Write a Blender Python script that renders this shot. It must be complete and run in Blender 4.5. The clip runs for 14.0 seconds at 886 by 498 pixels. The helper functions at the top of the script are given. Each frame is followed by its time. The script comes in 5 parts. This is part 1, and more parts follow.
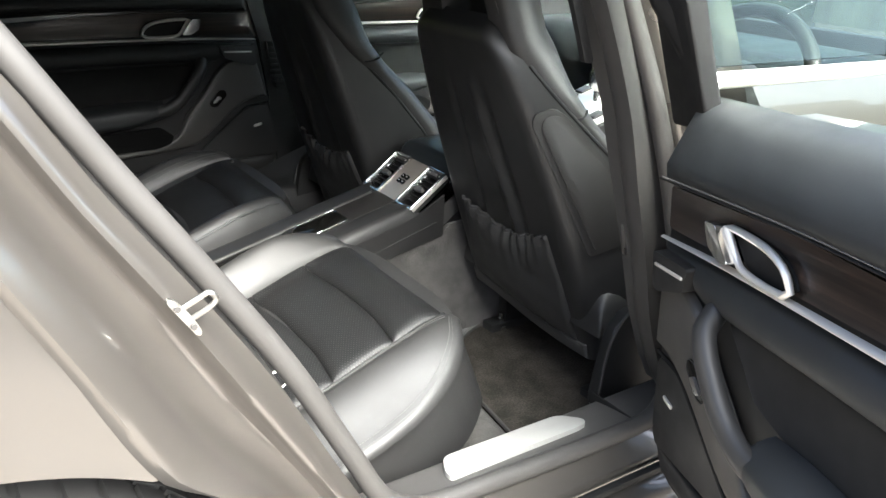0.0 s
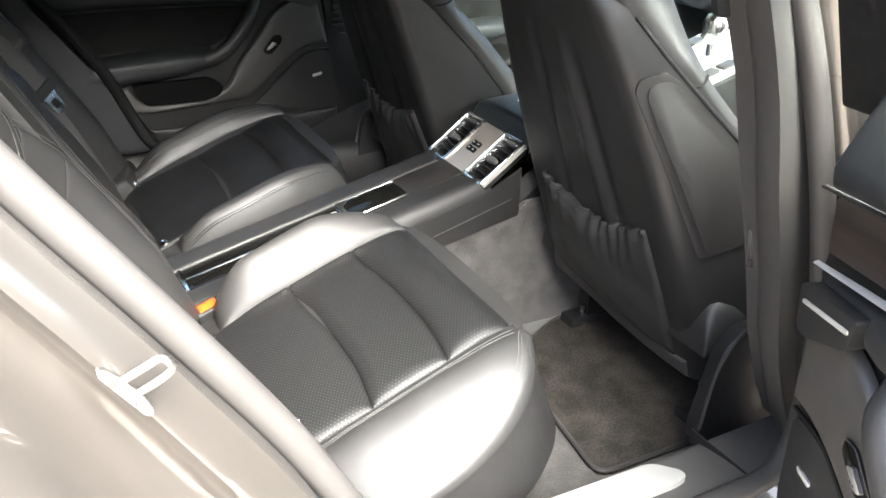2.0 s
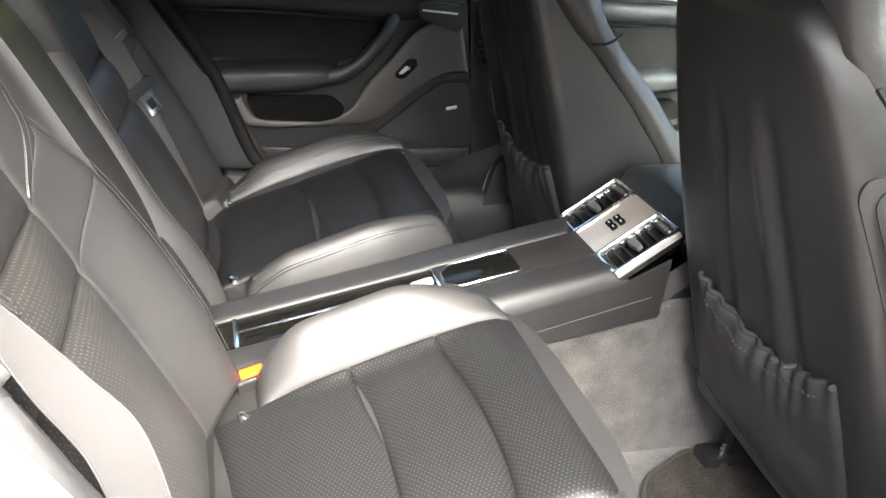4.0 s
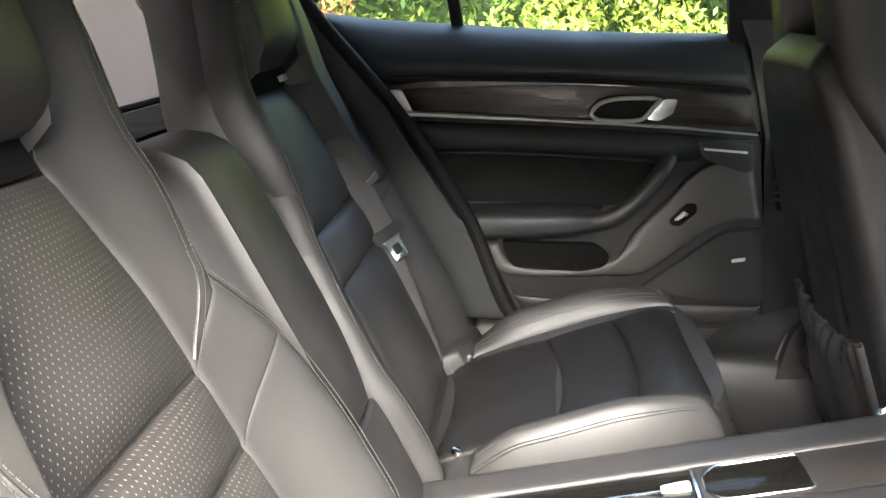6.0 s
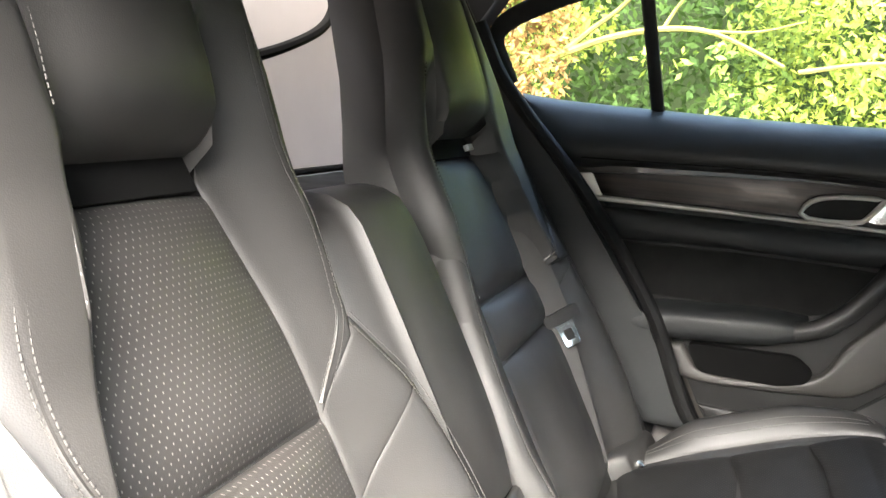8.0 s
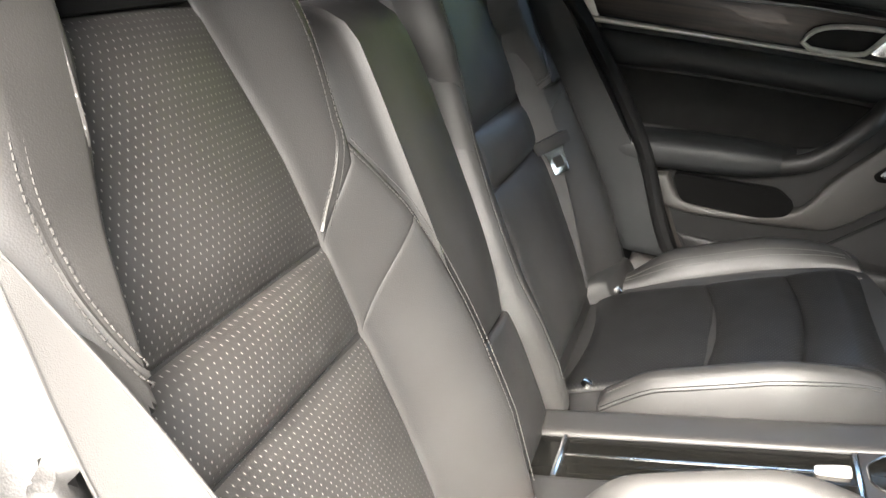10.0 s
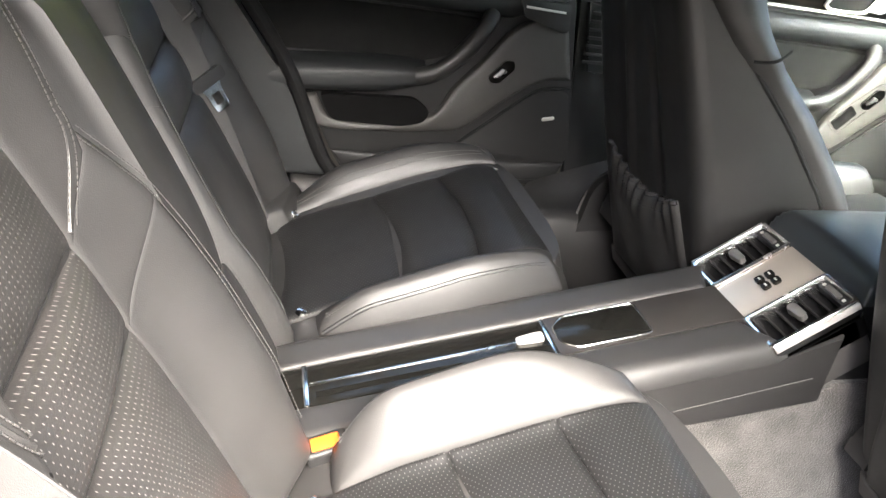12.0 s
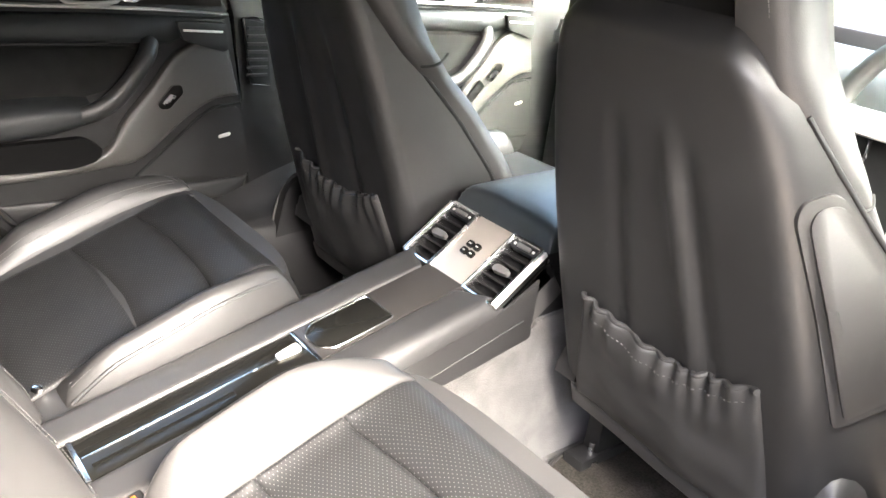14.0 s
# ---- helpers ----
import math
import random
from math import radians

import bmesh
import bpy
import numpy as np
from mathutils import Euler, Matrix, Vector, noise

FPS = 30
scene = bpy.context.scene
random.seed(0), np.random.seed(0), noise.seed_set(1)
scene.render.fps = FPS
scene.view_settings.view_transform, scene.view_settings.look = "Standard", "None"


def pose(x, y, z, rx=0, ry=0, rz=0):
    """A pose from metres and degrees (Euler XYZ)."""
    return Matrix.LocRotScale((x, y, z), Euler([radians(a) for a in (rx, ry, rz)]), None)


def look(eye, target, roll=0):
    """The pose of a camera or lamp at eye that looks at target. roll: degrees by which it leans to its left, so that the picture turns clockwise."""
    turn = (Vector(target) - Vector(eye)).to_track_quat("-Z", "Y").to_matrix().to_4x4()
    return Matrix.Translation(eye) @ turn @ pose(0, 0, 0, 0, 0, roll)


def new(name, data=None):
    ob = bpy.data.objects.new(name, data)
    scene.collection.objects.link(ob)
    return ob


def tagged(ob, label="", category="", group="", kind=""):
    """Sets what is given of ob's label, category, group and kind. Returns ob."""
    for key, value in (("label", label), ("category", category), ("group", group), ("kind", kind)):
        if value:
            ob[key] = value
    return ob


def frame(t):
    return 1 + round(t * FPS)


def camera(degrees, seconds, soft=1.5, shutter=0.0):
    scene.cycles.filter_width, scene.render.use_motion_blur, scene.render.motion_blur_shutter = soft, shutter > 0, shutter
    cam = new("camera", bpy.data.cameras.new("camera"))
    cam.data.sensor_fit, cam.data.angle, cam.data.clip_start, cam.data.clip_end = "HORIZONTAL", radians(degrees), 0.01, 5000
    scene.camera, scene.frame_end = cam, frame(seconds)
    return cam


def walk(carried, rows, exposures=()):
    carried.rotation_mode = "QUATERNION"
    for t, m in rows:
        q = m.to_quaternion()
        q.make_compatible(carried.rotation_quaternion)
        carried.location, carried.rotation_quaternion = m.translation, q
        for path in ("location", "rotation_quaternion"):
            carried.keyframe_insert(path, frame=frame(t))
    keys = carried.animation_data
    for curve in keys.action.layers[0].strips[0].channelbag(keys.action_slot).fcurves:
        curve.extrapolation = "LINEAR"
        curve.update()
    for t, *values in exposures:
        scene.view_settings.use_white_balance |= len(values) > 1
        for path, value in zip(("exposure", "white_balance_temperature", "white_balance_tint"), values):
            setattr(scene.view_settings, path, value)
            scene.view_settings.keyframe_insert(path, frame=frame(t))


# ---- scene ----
PATH = [
    (0, (-0.342, -1.506, 1.141), (0.708, 0.018, 0.384), 2.6),
    (0.5, (-0.29, -1.449, 1.128), (0.715, 0.094, 0.347), 1.8),
    (1, (-0.239, -1.387, 1.116), (0.724, 0.16, 0.292), 1.3),
    (1.5, (-0.202, -1.33, 1.11), (0.713, 0.222, 0.241), 1.6),
    (2, (-0.182, -1.284, 1.109), (0.676, 0.286, 0.215), 2.3),
    (2.2, (-0.175, -1.263, 1.104), (0.672, 0.313, 0.21), 2.7),
    (4.3, (0.002, -0.999, 1.042), (0.474, 0.759, 0.213), 6.8),
    (4.5, (0.015, -0.979, 1.039), (0.425, 0.799, 0.221), 6.6),
    (5, (0.038, -0.924, 1.035), (0.248, 0.911, 0.266), 5.6),
    (5.5, (0.058, -0.882, 1.029), (0.076, 0.997, 0.345), 3.7),
    (6, (0.078, -0.843, 1.017), (-0.083, 1.063, 0.435), 1.9),
    (6.5, (0.103, -0.822, 1.001), (-0.231, 1.085, 0.502), 1.6),
    (7, (0.117, -0.806, 0.973), (-0.396, 1.092, 0.609), 1.6),
    (7.2, (0.121, -0.804, 0.974), (-0.453, 1.082, 0.642), 1.8),
    (9.3, (0.088, -0.766, 0.957), (-0.566, 1.033, 0.377), 6.0),
    (9.5, (0.086, -0.769, 0.961), (-0.542, 1.018, 0.318), 6.4),
    (10, (0.073, -0.773, 0.968), (-0.429, 0.999, 0.188), 7.0),
    (10.5, (0.045, -0.758, 0.983), (-0.255, 1.014, 0.106), 7.7),
    (11, (0.016, -0.758, 1.001), (-0.038, 1.015, 0.078), 8.4),
    (11.5, (-0.012, -0.773, 1.01), (0.165, 0.995, 0.091), 9.0),
    (12, (-0.063, -0.8, 1.007), (0.411, 0.937, 0.138), 9.6),
    (12.5, (-0.092, -0.817, 1.007), (0.627, 0.863, 0.194), 10.0),
    (13, (-0.128, -0.826, 1.028), (0.81, 0.754, 0.239), 9.6),
    (13.5, (-0.157, -0.809, 1.038), (0.939, 0.667, 0.251), 8.8),
    (14, (-0.189, -0.809, 1.059), (1.026, 0.569, 0.269), 7.6),
]
EXPOSURES = [(0, 3.5, 6200, 6), (1.5, 4.1, 6300, 8), (2.2, 4.25, 6350, 9), (4.3, 4.72, 6500, 11), (5.5, 4.82, 6550, 11), (6.5, 5.27, 6630, 10), (7.0, 5.4, 6650, 10), (9.5, 5.0, 6650, 9), (11.0, 4.75, 6650, 11), (12.5, 5.1, 6600, 12), (14.0, 5.65, 6750, 13)]
cam = camera(56.7, 14.0)
walk(cam, [(t, look(eye, target, roll)) for t, eye, target, roll in PATH], EXPOSURES)

# ---- light ----
world = bpy.data.worlds.new("sky")
scene.world = world
world.use_nodes = True
wn = world.node_tree
sky = wn.nodes.new("ShaderNodeTexSky")
sky.sky_type = "NISHITA"
sky.sun_disc = False
SUN_EL, SUN_AZ = radians(47), radians(-88)
sky.sun_elevation, sky.sun_rotation = SUN_EL, radians(90) - SUN_AZ
sky.dust_density, sky.air_density = 6.0, 1.0
wn.links.new(sky.outputs[0], wn.nodes["Background"].inputs[0])
wn.nodes["Background"].inputs[1].default_value = 0.09
sun = new("sun", bpy.data.lights.new("sun", "SUN"))
sun.data.energy, sun.data.angle, sun.data.color = 3.1, radians(58), (1.0, 0.97, 0.93)
sun.matrix_world = look((20 * math.cos(SUN_AZ), 20 * math.sin(SUN_AZ), 20 * math.tan(SUN_EL)), (0, 0, 0))


# ---- materials ----
def material(name, color, rough=0.5, metal=0.0, coat=0.0, spec=0.5, sheen=0.0):
    m = bpy.data.materials.new(name)
    m.use_nodes = True
    b = m.node_tree.nodes["Principled BSDF"]
    b.inputs["Base Color"].default_value = (*color, 1)
    b.inputs["Roughness"].default_value = rough
    b.inputs["Metallic"].default_value = metal
    b.inputs["Coat Weight"].default_value = coat
    b.inputs["Coat Roughness"].default_value = 0.04
    b.inputs["Specular IOR Level"].default_value = spec
    b.inputs["Sheen Weight"].default_value = sheen
    return m, m.node_tree, b


def noise_node(t, scale, detail=3.0, coord="Object"):
    c = t.nodes.new("ShaderNodeTexCoord")
    n = t.nodes.new("ShaderNodeTexNoise")
    n.inputs["Scale"].default_value, n.inputs["Detail"].default_value = scale, detail
    t.links.new(c.outputs[coord], n.inputs["Vector"])
    return n


def vary(t, b, color, scale, amount, socket="Base Color"):
    """Blotchy variation of a colour at one scale."""
    n = noise_node(t, scale)
    r = t.nodes.new("ShaderNodeValToRGB")
    r.color_ramp.elements[0].position, r.color_ramp.elements[1].position = 0.3, 0.7
    r.color_ramp.elements[0].color = (*[c * (1 - amount) for c in color], 1)
    r.color_ramp.elements[1].color = (*[min(1, c * (1 + amount)) for c in color], 1)
    t.links.new(n.outputs["Fac"], r.inputs["Fac"])
    t.links.new(r.outputs["Color"], b.inputs[socket])
    return r


def rough_vary(t, b, scale, lo, hi):
    n = noise_node(t, scale)
    r = t.nodes.new("ShaderNodeMapRange")
    r.inputs["From Min"].default_value, r.inputs["From Max"].default_value = 0.3, 0.7
    r.inputs["To Min"].default_value, r.inputs["To Max"].default_value = lo, hi
    t.links.new(n.outputs["Fac"], r.inputs["Value"])
    t.links.new(r.outputs["Result"], b.inputs["Roughness"])


def bump(t, b, source, strength, distance):
    k = t.nodes.new("ShaderNodeBump")
    k.inputs["Strength"].default_value, k.inputs["Distance"].default_value = strength, distance
    t.links.new(source, k.inputs["Height"])
    t.links.new(k.outputs["Normal"], b.inputs["Normal"])
    return k


def grain(t, scale):
    c = t.nodes.new("ShaderNodeTexCoord")
    v = t.nodes.new("ShaderNodeTexVoronoi")
    v.inputs["Scale"].default_value = scale
    t.links.new(c.outputs["Object"], v.inputs["Vector"])
    return v


def leather(name, color, lo=0.36, hi=0.48, strength=0.12, spec=0.5):
    m, t, b = material(name, color, 0.42, spec=spec)
    vary(t, b, color, 9, 0.12)
    rough_vary(t, b, 14, lo, hi)
    bump(t, b, grain(t, 900).outputs["Distance"], strength, 0.0006)
    return m


def perforated(name, color, dot, pu=0.0062, pv=0.0046, spec=0.5):
    """Leather with a staggered lattice of small pale holes, laid out in metres by the UV map."""
    m, t, b = material(name, color, 0.45, spec=spec)
    rough_vary(t, b, 14, 0.43, 0.53)
    L = t.links
    uv = t.nodes.new("ShaderNodeUVMap")
    sep = t.nodes.new("ShaderNodeSeparateXYZ")
    L.new(uv.outputs["UV"], sep.inputs[0])

    def mth(op, a, bb=None):
        n = t.nodes.new("ShaderNodeMath")
        n.operation = op
        for k, v in ((0, a), (1, bb)):
            if v is None:
                continue
            if isinstance(v, (int, float)):
                n.inputs[k].default_value = v
            else:
                L.new(v, n.inputs[k])
        return n.outputs[0]

    row = mth("DIVIDE", sep.outputs[1], pv)
    shift = mth("MULTIPLY", mth("MODULO", mth("FLOOR", row), 2.0), 0.5)
    u = mth("SUBTRACT", mth("FRACT", mth("ADD", mth("DIVIDE", sep.outputs[0], pu), shift)), 0.5)
    v = mth("SUBTRACT", mth("FRACT", row), 0.5)
    u, v = mth("MULTIPLY", u, pu * 1150), mth("MULTIPLY", v, pv * 650)
    d = mth("SQRT", mth("ADD", mth("MULTIPLY", u, u), mth("MULTIPLY", v, v)))
    r = t.nodes.new("ShaderNodeMapRange")
    r.inputs["From Min"].default_value, r.inputs["From Max"].default_value = 0.32, 0.68
    r.inputs["To Min"].default_value, r.inputs["To Max"].default_value = 1.0, 0.0
    L.new(d, r.inputs["Value"])
    mix = t.nodes.new("ShaderNodeMix")
    mix.data_type = "RGBA"
    mix.inputs["A"].default_value, mix.inputs["B"].default_value = (*color, 1), (*dot, 1)
    L.new(r.outputs["Result"], mix.inputs["Factor"])
    L.new(mix.outputs["Result"], b.inputs["Base Color"])
    bump(t, b, mth("SUBTRACT", mth("MULTIPLY", grain(t, 900).outputs["Distance"], 0.4), r.outputs["Result"]), 0.25, 0.0006)
    return m


def plastic(name, color, lo=0.4, hi=0.55, spec=0.5):
    m, t, b = material(name, color, 0.5, spec=spec)
    vary(t, b, color, 6, 0.08)
    rough_vary(t, b, 20, lo, hi)
    bump(t, b, noise_node(t, 1400, 1).outputs["Fac"], 0.08, 0.0004)
    return m


def carpet(name, color, scale=420, sheen=0.3):
    m, t, b = material(name, color, 0.95, spec=0.15, sheen=sheen)
    n = noise_node(t, 24, 4)
    f = noise_node(t, scale, 2)
    a = t.nodes.new("ShaderNodeMath")
    a.operation = "MULTIPLY"
    t.links.new(n.outputs["Fac"], a.inputs[0])
    t.links.new(f.outputs["Fac"], a.inputs[1])
    r = t.nodes.new("ShaderNodeValToRGB")
    r.color_ramp.elements[0].position, r.color_ramp.elements[1].position = 0.12, 0.42
    r.color_ramp.elements[0].color = (*[c * 0.45 for c in color], 1)
    r.color_ramp.elements[1].color = (*[c * 1.5 for c in color], 1)
    t.links.new(a.outputs[0], r.inputs["Fac"])
    t.links.new(r.outputs["Color"], b.inputs["Base Color"])
    bump(t, b, f.outputs["Fac"], 0.6, 0.003)
    return m


def chrome(name, color, rough):
    m, t, b = material(name, color, rough, metal=1.0)
    rough_vary(t, b, 40, rough * 0.7, rough * 1.4)
    return m


def brushed(name, color, rough, metal=0.6):
    m, t, b = material(name, color, rough, metal=metal)
    c = t.nodes.new("ShaderNodeTexCoord")
    mp = t.nodes.new("ShaderNodeMapping")
    mp.inputs["Scale"].default_value = (8, 900, 900)
    n = t.nodes.new("ShaderNodeTexNoise")
    n.inputs["Scale"].default_value = 1.0
    t.links.new(c.outputs["Object"], mp.inputs["Vector"])
    t.links.new(mp.outputs[0], n.inputs["Vector"])
    bump(t, b, n.outputs["Fac"], 0.15, 0.0004)
    return m


LEATHER = leather("black_leather", (0.0205, 0.0200, 0.0195), 0.44, 0.54, 0.14, 0.45)
LEATHER_SOFT = leather("soft_black_leather", (0.020, 0.020, 0.020), 0.42, 0.56, 0.12, 0.4)
DOOR_LEATHER = leather("door_leather", (0.0180, 0.0193, 0.0200), 0.46, 0.58, 0.12, 0.40)
PERF = perforated("perforated_leather", (0.021, 0.0202, 0.0195), (0.15, 0.144, 0.137), 0.0064, 0.0046)
PERF_FINE = perforated("fine_perforated_leather", (0.0085, 0.0085, 0.0087), (0.066, 0.066, 0.064), 0.0050, 0.0042, 0.24)
PLASTIC = plastic("black_plastic", (0.013, 0.013, 0.013), 0.42, 0.56, 0.34)
PLASTIC_GREY = plastic("dark_grey_plastic", (0.045, 0.043, 0.041), 0.44, 0.56, 0.42)
SWEEP = plastic("satin_grey_plastic", (0.044, 0.042, 0.039), 0.45, 0.56, 0.42)
TRIM = plastic("seat_trim_plastic", (0.021, 0.020, 0.019), 0.58, 0.68, 0.3)
SHELL = leather("seat_shell_leather", (0.0145, 0.0143, 0.0141), 0.40, 0.50, 0.10, 0.46)
PILLAR = plastic("pillar_trim_plastic", (0.044, 0.042, 0.040), 0.5, 0.6, 0.4)
RUBBER = plastic("seal_rubber", (0.034, 0.032, 0.030), 0.55, 0.7)
RUBBER_BLACK = plastic("black_rubber", (0.007, 0.007, 0.007), 0.6, 0.8, 0.2)
SUEDE, _t, _b = material("suede_insert", (0.012, 0.012, 0.0115), 0.9, spec=0.12, sheen=0.04)
vary(_t, _b, (0.0125, 0.0125, 0.012), 30, 0.2)
CARPET = carpet("grey_carpet", (0.064, 0.060, 0.055))
MAT = carpet("black_floor_mat", (0.036, 0.032, 0.027), 260, 0.0)
WEBBING, _t, _b = material("belt_webbing", (0.040, 0.039, 0.038), 0.75)
bump(_t, _b, noise_node(_t, 1500, 0).outputs["Fac"], 0.3, 0.0005)
CHROME = chrome("chrome", (0.88, 0.88, 0.87), 0.2)
SATIN = chrome("satin_chrome", (0.50, 0.49, 0.48), 0.30)
SILVER = brushed("brushed_silver", (0.68, 0.655, 0.61), 0.42)
ZINC = chrome("zinc_plate", (0.42, 0.41, 0.385), 0.36)
ALU = brushed("sill_aluminium", (0.44, 0.435, 0.41), 0.5, 0.4)
GLOSS, _t, _b = material("piano_black", (0.007, 0.0068, 0.006), 0.12, spec=0.09)
rough_vary(_t, _b, 30, 0.09, 0.17)
ORANGE, _t, _b = material("red_button", (0.50, 0.085, 0.008), 0.45)
THREAD, _t, _b = material("pale_thread", (0.075, 0.073, 0.070), 0.8)
BACK_THREAD, _t, _b = material("grey_thread", (0.034, 0.033, 0.032), 0.85, spec=0.2)
BLIND, _t, _b = material("grey_blind_cloth", (0.55, 0.52, 0.50), 0.85)
vary(_t, _b, (0.55, 0.52, 0.50), 12, 0.06)
bump(_t, _b, noise_node(_t, 900, 1).outputs["Fac"], 0.2, 0.0005)
_tr = _t.nodes.new("ShaderNodeBsdfTranslucent")
_tr.inputs["Color"].default_value = (0.55, 0.52, 0.50, 1)
_mx = _t.nodes.new("ShaderNodeMixShader")
_mx.inputs[0].default_value = 0.45
_t.links.new(_b.outputs[0], _mx.inputs[1])
_t.links.new(_tr.outputs[0], _mx.inputs[2])
_t.links.new(_mx.outputs[0], _t.nodes["Material Output"].inputs[0])
# near-black for shade in pocket, switch well, slot and vents; also the blind's hem
VOID, _t, _b = material("shade_black_and_hem", (0.004, 0.004, 0.004), 0.95, spec=0.1)
CLOTH, _t, _b = material("light_grey_cloth", (0.10, 0.095, 0.09), 0.85)
bump(_t, _b, grain(_t, 700).outputs["Distance"], 0.4, 0.001)
HEADLINER, _t, _b = material("headliner_cloth", (0.03, 0.03, 0.031), 0.95)
vary(_t, _b, (0.03, 0.03, 0.031), 60, 0.2)

PAINT, _t, _b = material("taupe_metallic_paint", (0.13, 0.115, 0.10), 0.30, metal=0.7, coat=1.0)
_n = noise_node(_t, 2600, 1)
_r = _t.nodes.new("ShaderNodeValToRGB")
_r.color_ramp.elements[0].color, _r.color_ramp.elements[1].color = (0.104, 0.095, 0.086, 1), (0.113, 0.104, 0.094, 1)
_t.links.new(_n.outputs["Fac"], _r.inputs["Fac"])
_t.links.new(_r.outputs["Color"], _b.inputs["Base Color"])
rough_vary(_t, _b, 2, 0.26, 0.31)

WOOD, _t, _b = material("dark_wood_veneer", (0.05, 0.035, 0.028), 0.3, coat=0.15, spec=0.35)
_c = _t.nodes.new("ShaderNodeTexCoord")
_m = _t.nodes.new("ShaderNodeMapping")
_m.inputs["Scale"].default_value = (2.2, 2.2, 95)
_n = _t.nodes.new("ShaderNodeTexNoise")
_n.inputs["Scale"].default_value, _n.inputs["Detail"].default_value = 2.0, 4.0
_r = _t.nodes.new("ShaderNodeValToRGB")
_r.color_ramp.elements[0].position, _r.color_ramp.elements[1].position = 0.35, 0.65
_r.color_ramp.elements[0].color, _r.color_ramp.elements[1].color = (0.005, 0.004, 0.0036, 1), (0.030, 0.020, 0.016, 1)
_t.links.new(_c.outputs["Object"], _m.inputs["Vector"])
_t.links.new(_m.outputs[0], _n.inputs["Vector"])
_t.links.new(_n.outputs["Fac"], _r.inputs["Fac"])
_t.links.new(_r.outputs["Color"], _b.inputs["Base Color"])

GLASS, _t, _b = material("window_glass", (0.86, 0.95, 0.90), 0.0)
_b.inputs["Transmission Weight"].default_value = 1.0
_b.inputs["IOR"].default_value = 1.12

# the tint stands in for dark reflections on the front side pane
DARKENED_GLASS, _t, _b = material("reflection_dark_glass", (0.58, 0.68, 0.63), 0.0)
_b.inputs["Transmission Weight"].default_value = 1.0
_b.inputs["IOR"].default_value = 1.3

ASPHALT, _t, _b = material("driveway_gravel", (0.27, 0.245, 0.215), 0.9)
vary(_t, _b, (0.27, 0.245, 0.215), 3, 0.2)
bump(_t, _b, noise_node(_t, 120, 4).outputs["Fac"], 0.5, 0.01)
BLOCKER, _t, _b = material("sky_blocking_wall", (0.17, 0.17, 0.14), 0.9)
vary(_t, _b, (0.17, 0.17, 0.14), 4, 0.45)
bump(_t, _b, noise_node(_t, 30, 4).outputs["Fac"], 0.6, 0.02)
TYRE = plastic("tyre_rubber", (0.02, 0.02, 0.02), 0.6, 0.8)


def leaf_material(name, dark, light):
    """Leaves that differ one by one, with larger sunny and shady patches painted in."""
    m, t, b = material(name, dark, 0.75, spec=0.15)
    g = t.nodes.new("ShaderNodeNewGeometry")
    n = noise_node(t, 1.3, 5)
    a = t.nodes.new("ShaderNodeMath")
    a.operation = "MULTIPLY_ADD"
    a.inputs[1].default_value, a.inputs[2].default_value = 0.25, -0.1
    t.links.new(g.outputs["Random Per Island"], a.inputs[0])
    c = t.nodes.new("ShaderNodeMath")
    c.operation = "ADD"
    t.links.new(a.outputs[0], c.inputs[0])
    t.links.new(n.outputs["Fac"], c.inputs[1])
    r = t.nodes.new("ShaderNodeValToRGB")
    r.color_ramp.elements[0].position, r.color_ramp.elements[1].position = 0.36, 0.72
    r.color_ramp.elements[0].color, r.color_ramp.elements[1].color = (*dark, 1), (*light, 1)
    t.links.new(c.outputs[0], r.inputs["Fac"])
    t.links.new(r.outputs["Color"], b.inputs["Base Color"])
    tr = t.nodes.new("ShaderNodeBsdfTranslucent")
    mx = t.nodes.new("ShaderNodeMixShader")
    mx.inputs[0].default_value = 0.4
    t.links.new(r.outputs["Color"], tr.inputs["Color"])
    t.links.new(b.outputs[0], mx.inputs[1])
    t.links.new(tr.outputs[0], mx.inputs[2])
    t.links.new(mx.outputs[0], t.nodes["Material Output"].inputs[0])
    return m


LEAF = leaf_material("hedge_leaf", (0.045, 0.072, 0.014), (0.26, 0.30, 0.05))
BROWN_LEAF = leaf_material("withered_leaf", (0.07, 0.036, 0.014), (0.22, 0.13, 0.045))
BARK, _t, _b = material("bark", (0.22, 0.21, 0.07), 0.95, spec=0.1)
vary(_t, _b, (0.085, 0.075, 0.020), 12, 0.4)
bump(_t, _b, noise_node(_t, 60, 4).outputs["Fac"], 0.6, 0.01)


# ---- mesh tools ----
def finish(bm, sharp=45):
    me = bpy.data.meshes.new("mesh")
    bmesh.ops.recalc_face_normals(bm, faces=bm.faces)
    bm.to_mesh(me)
    bm.free()
    me.shade_smooth()
    me.set_sharp_from_angle(angle=radians(sharp))
    return me


def part(name, bm, mat, parent, label="", sharp=45):
    """One mesh object under a thing or a part, built in the thing's own coordinates."""
    me = finish(bm, sharp)
    me.name = name
    me.materials.append(mat)
    ob = new(name, me)
    ob.parent = parent
    return tagged(ob, label)


def thing(name, m, label, category, group="", kind=""):
    ob = new(name)
    ob.empty_display_size = 0.05
    ob.matrix_world = m
    return tagged(ob, label, category, group, kind)


def solid(name, bm, mat, label, category, group="", kind="", sharp=45):
    me = finish(bm, sharp)
    me.materials.append(mat)
    return tagged(new(name, me), label, category, group, kind)


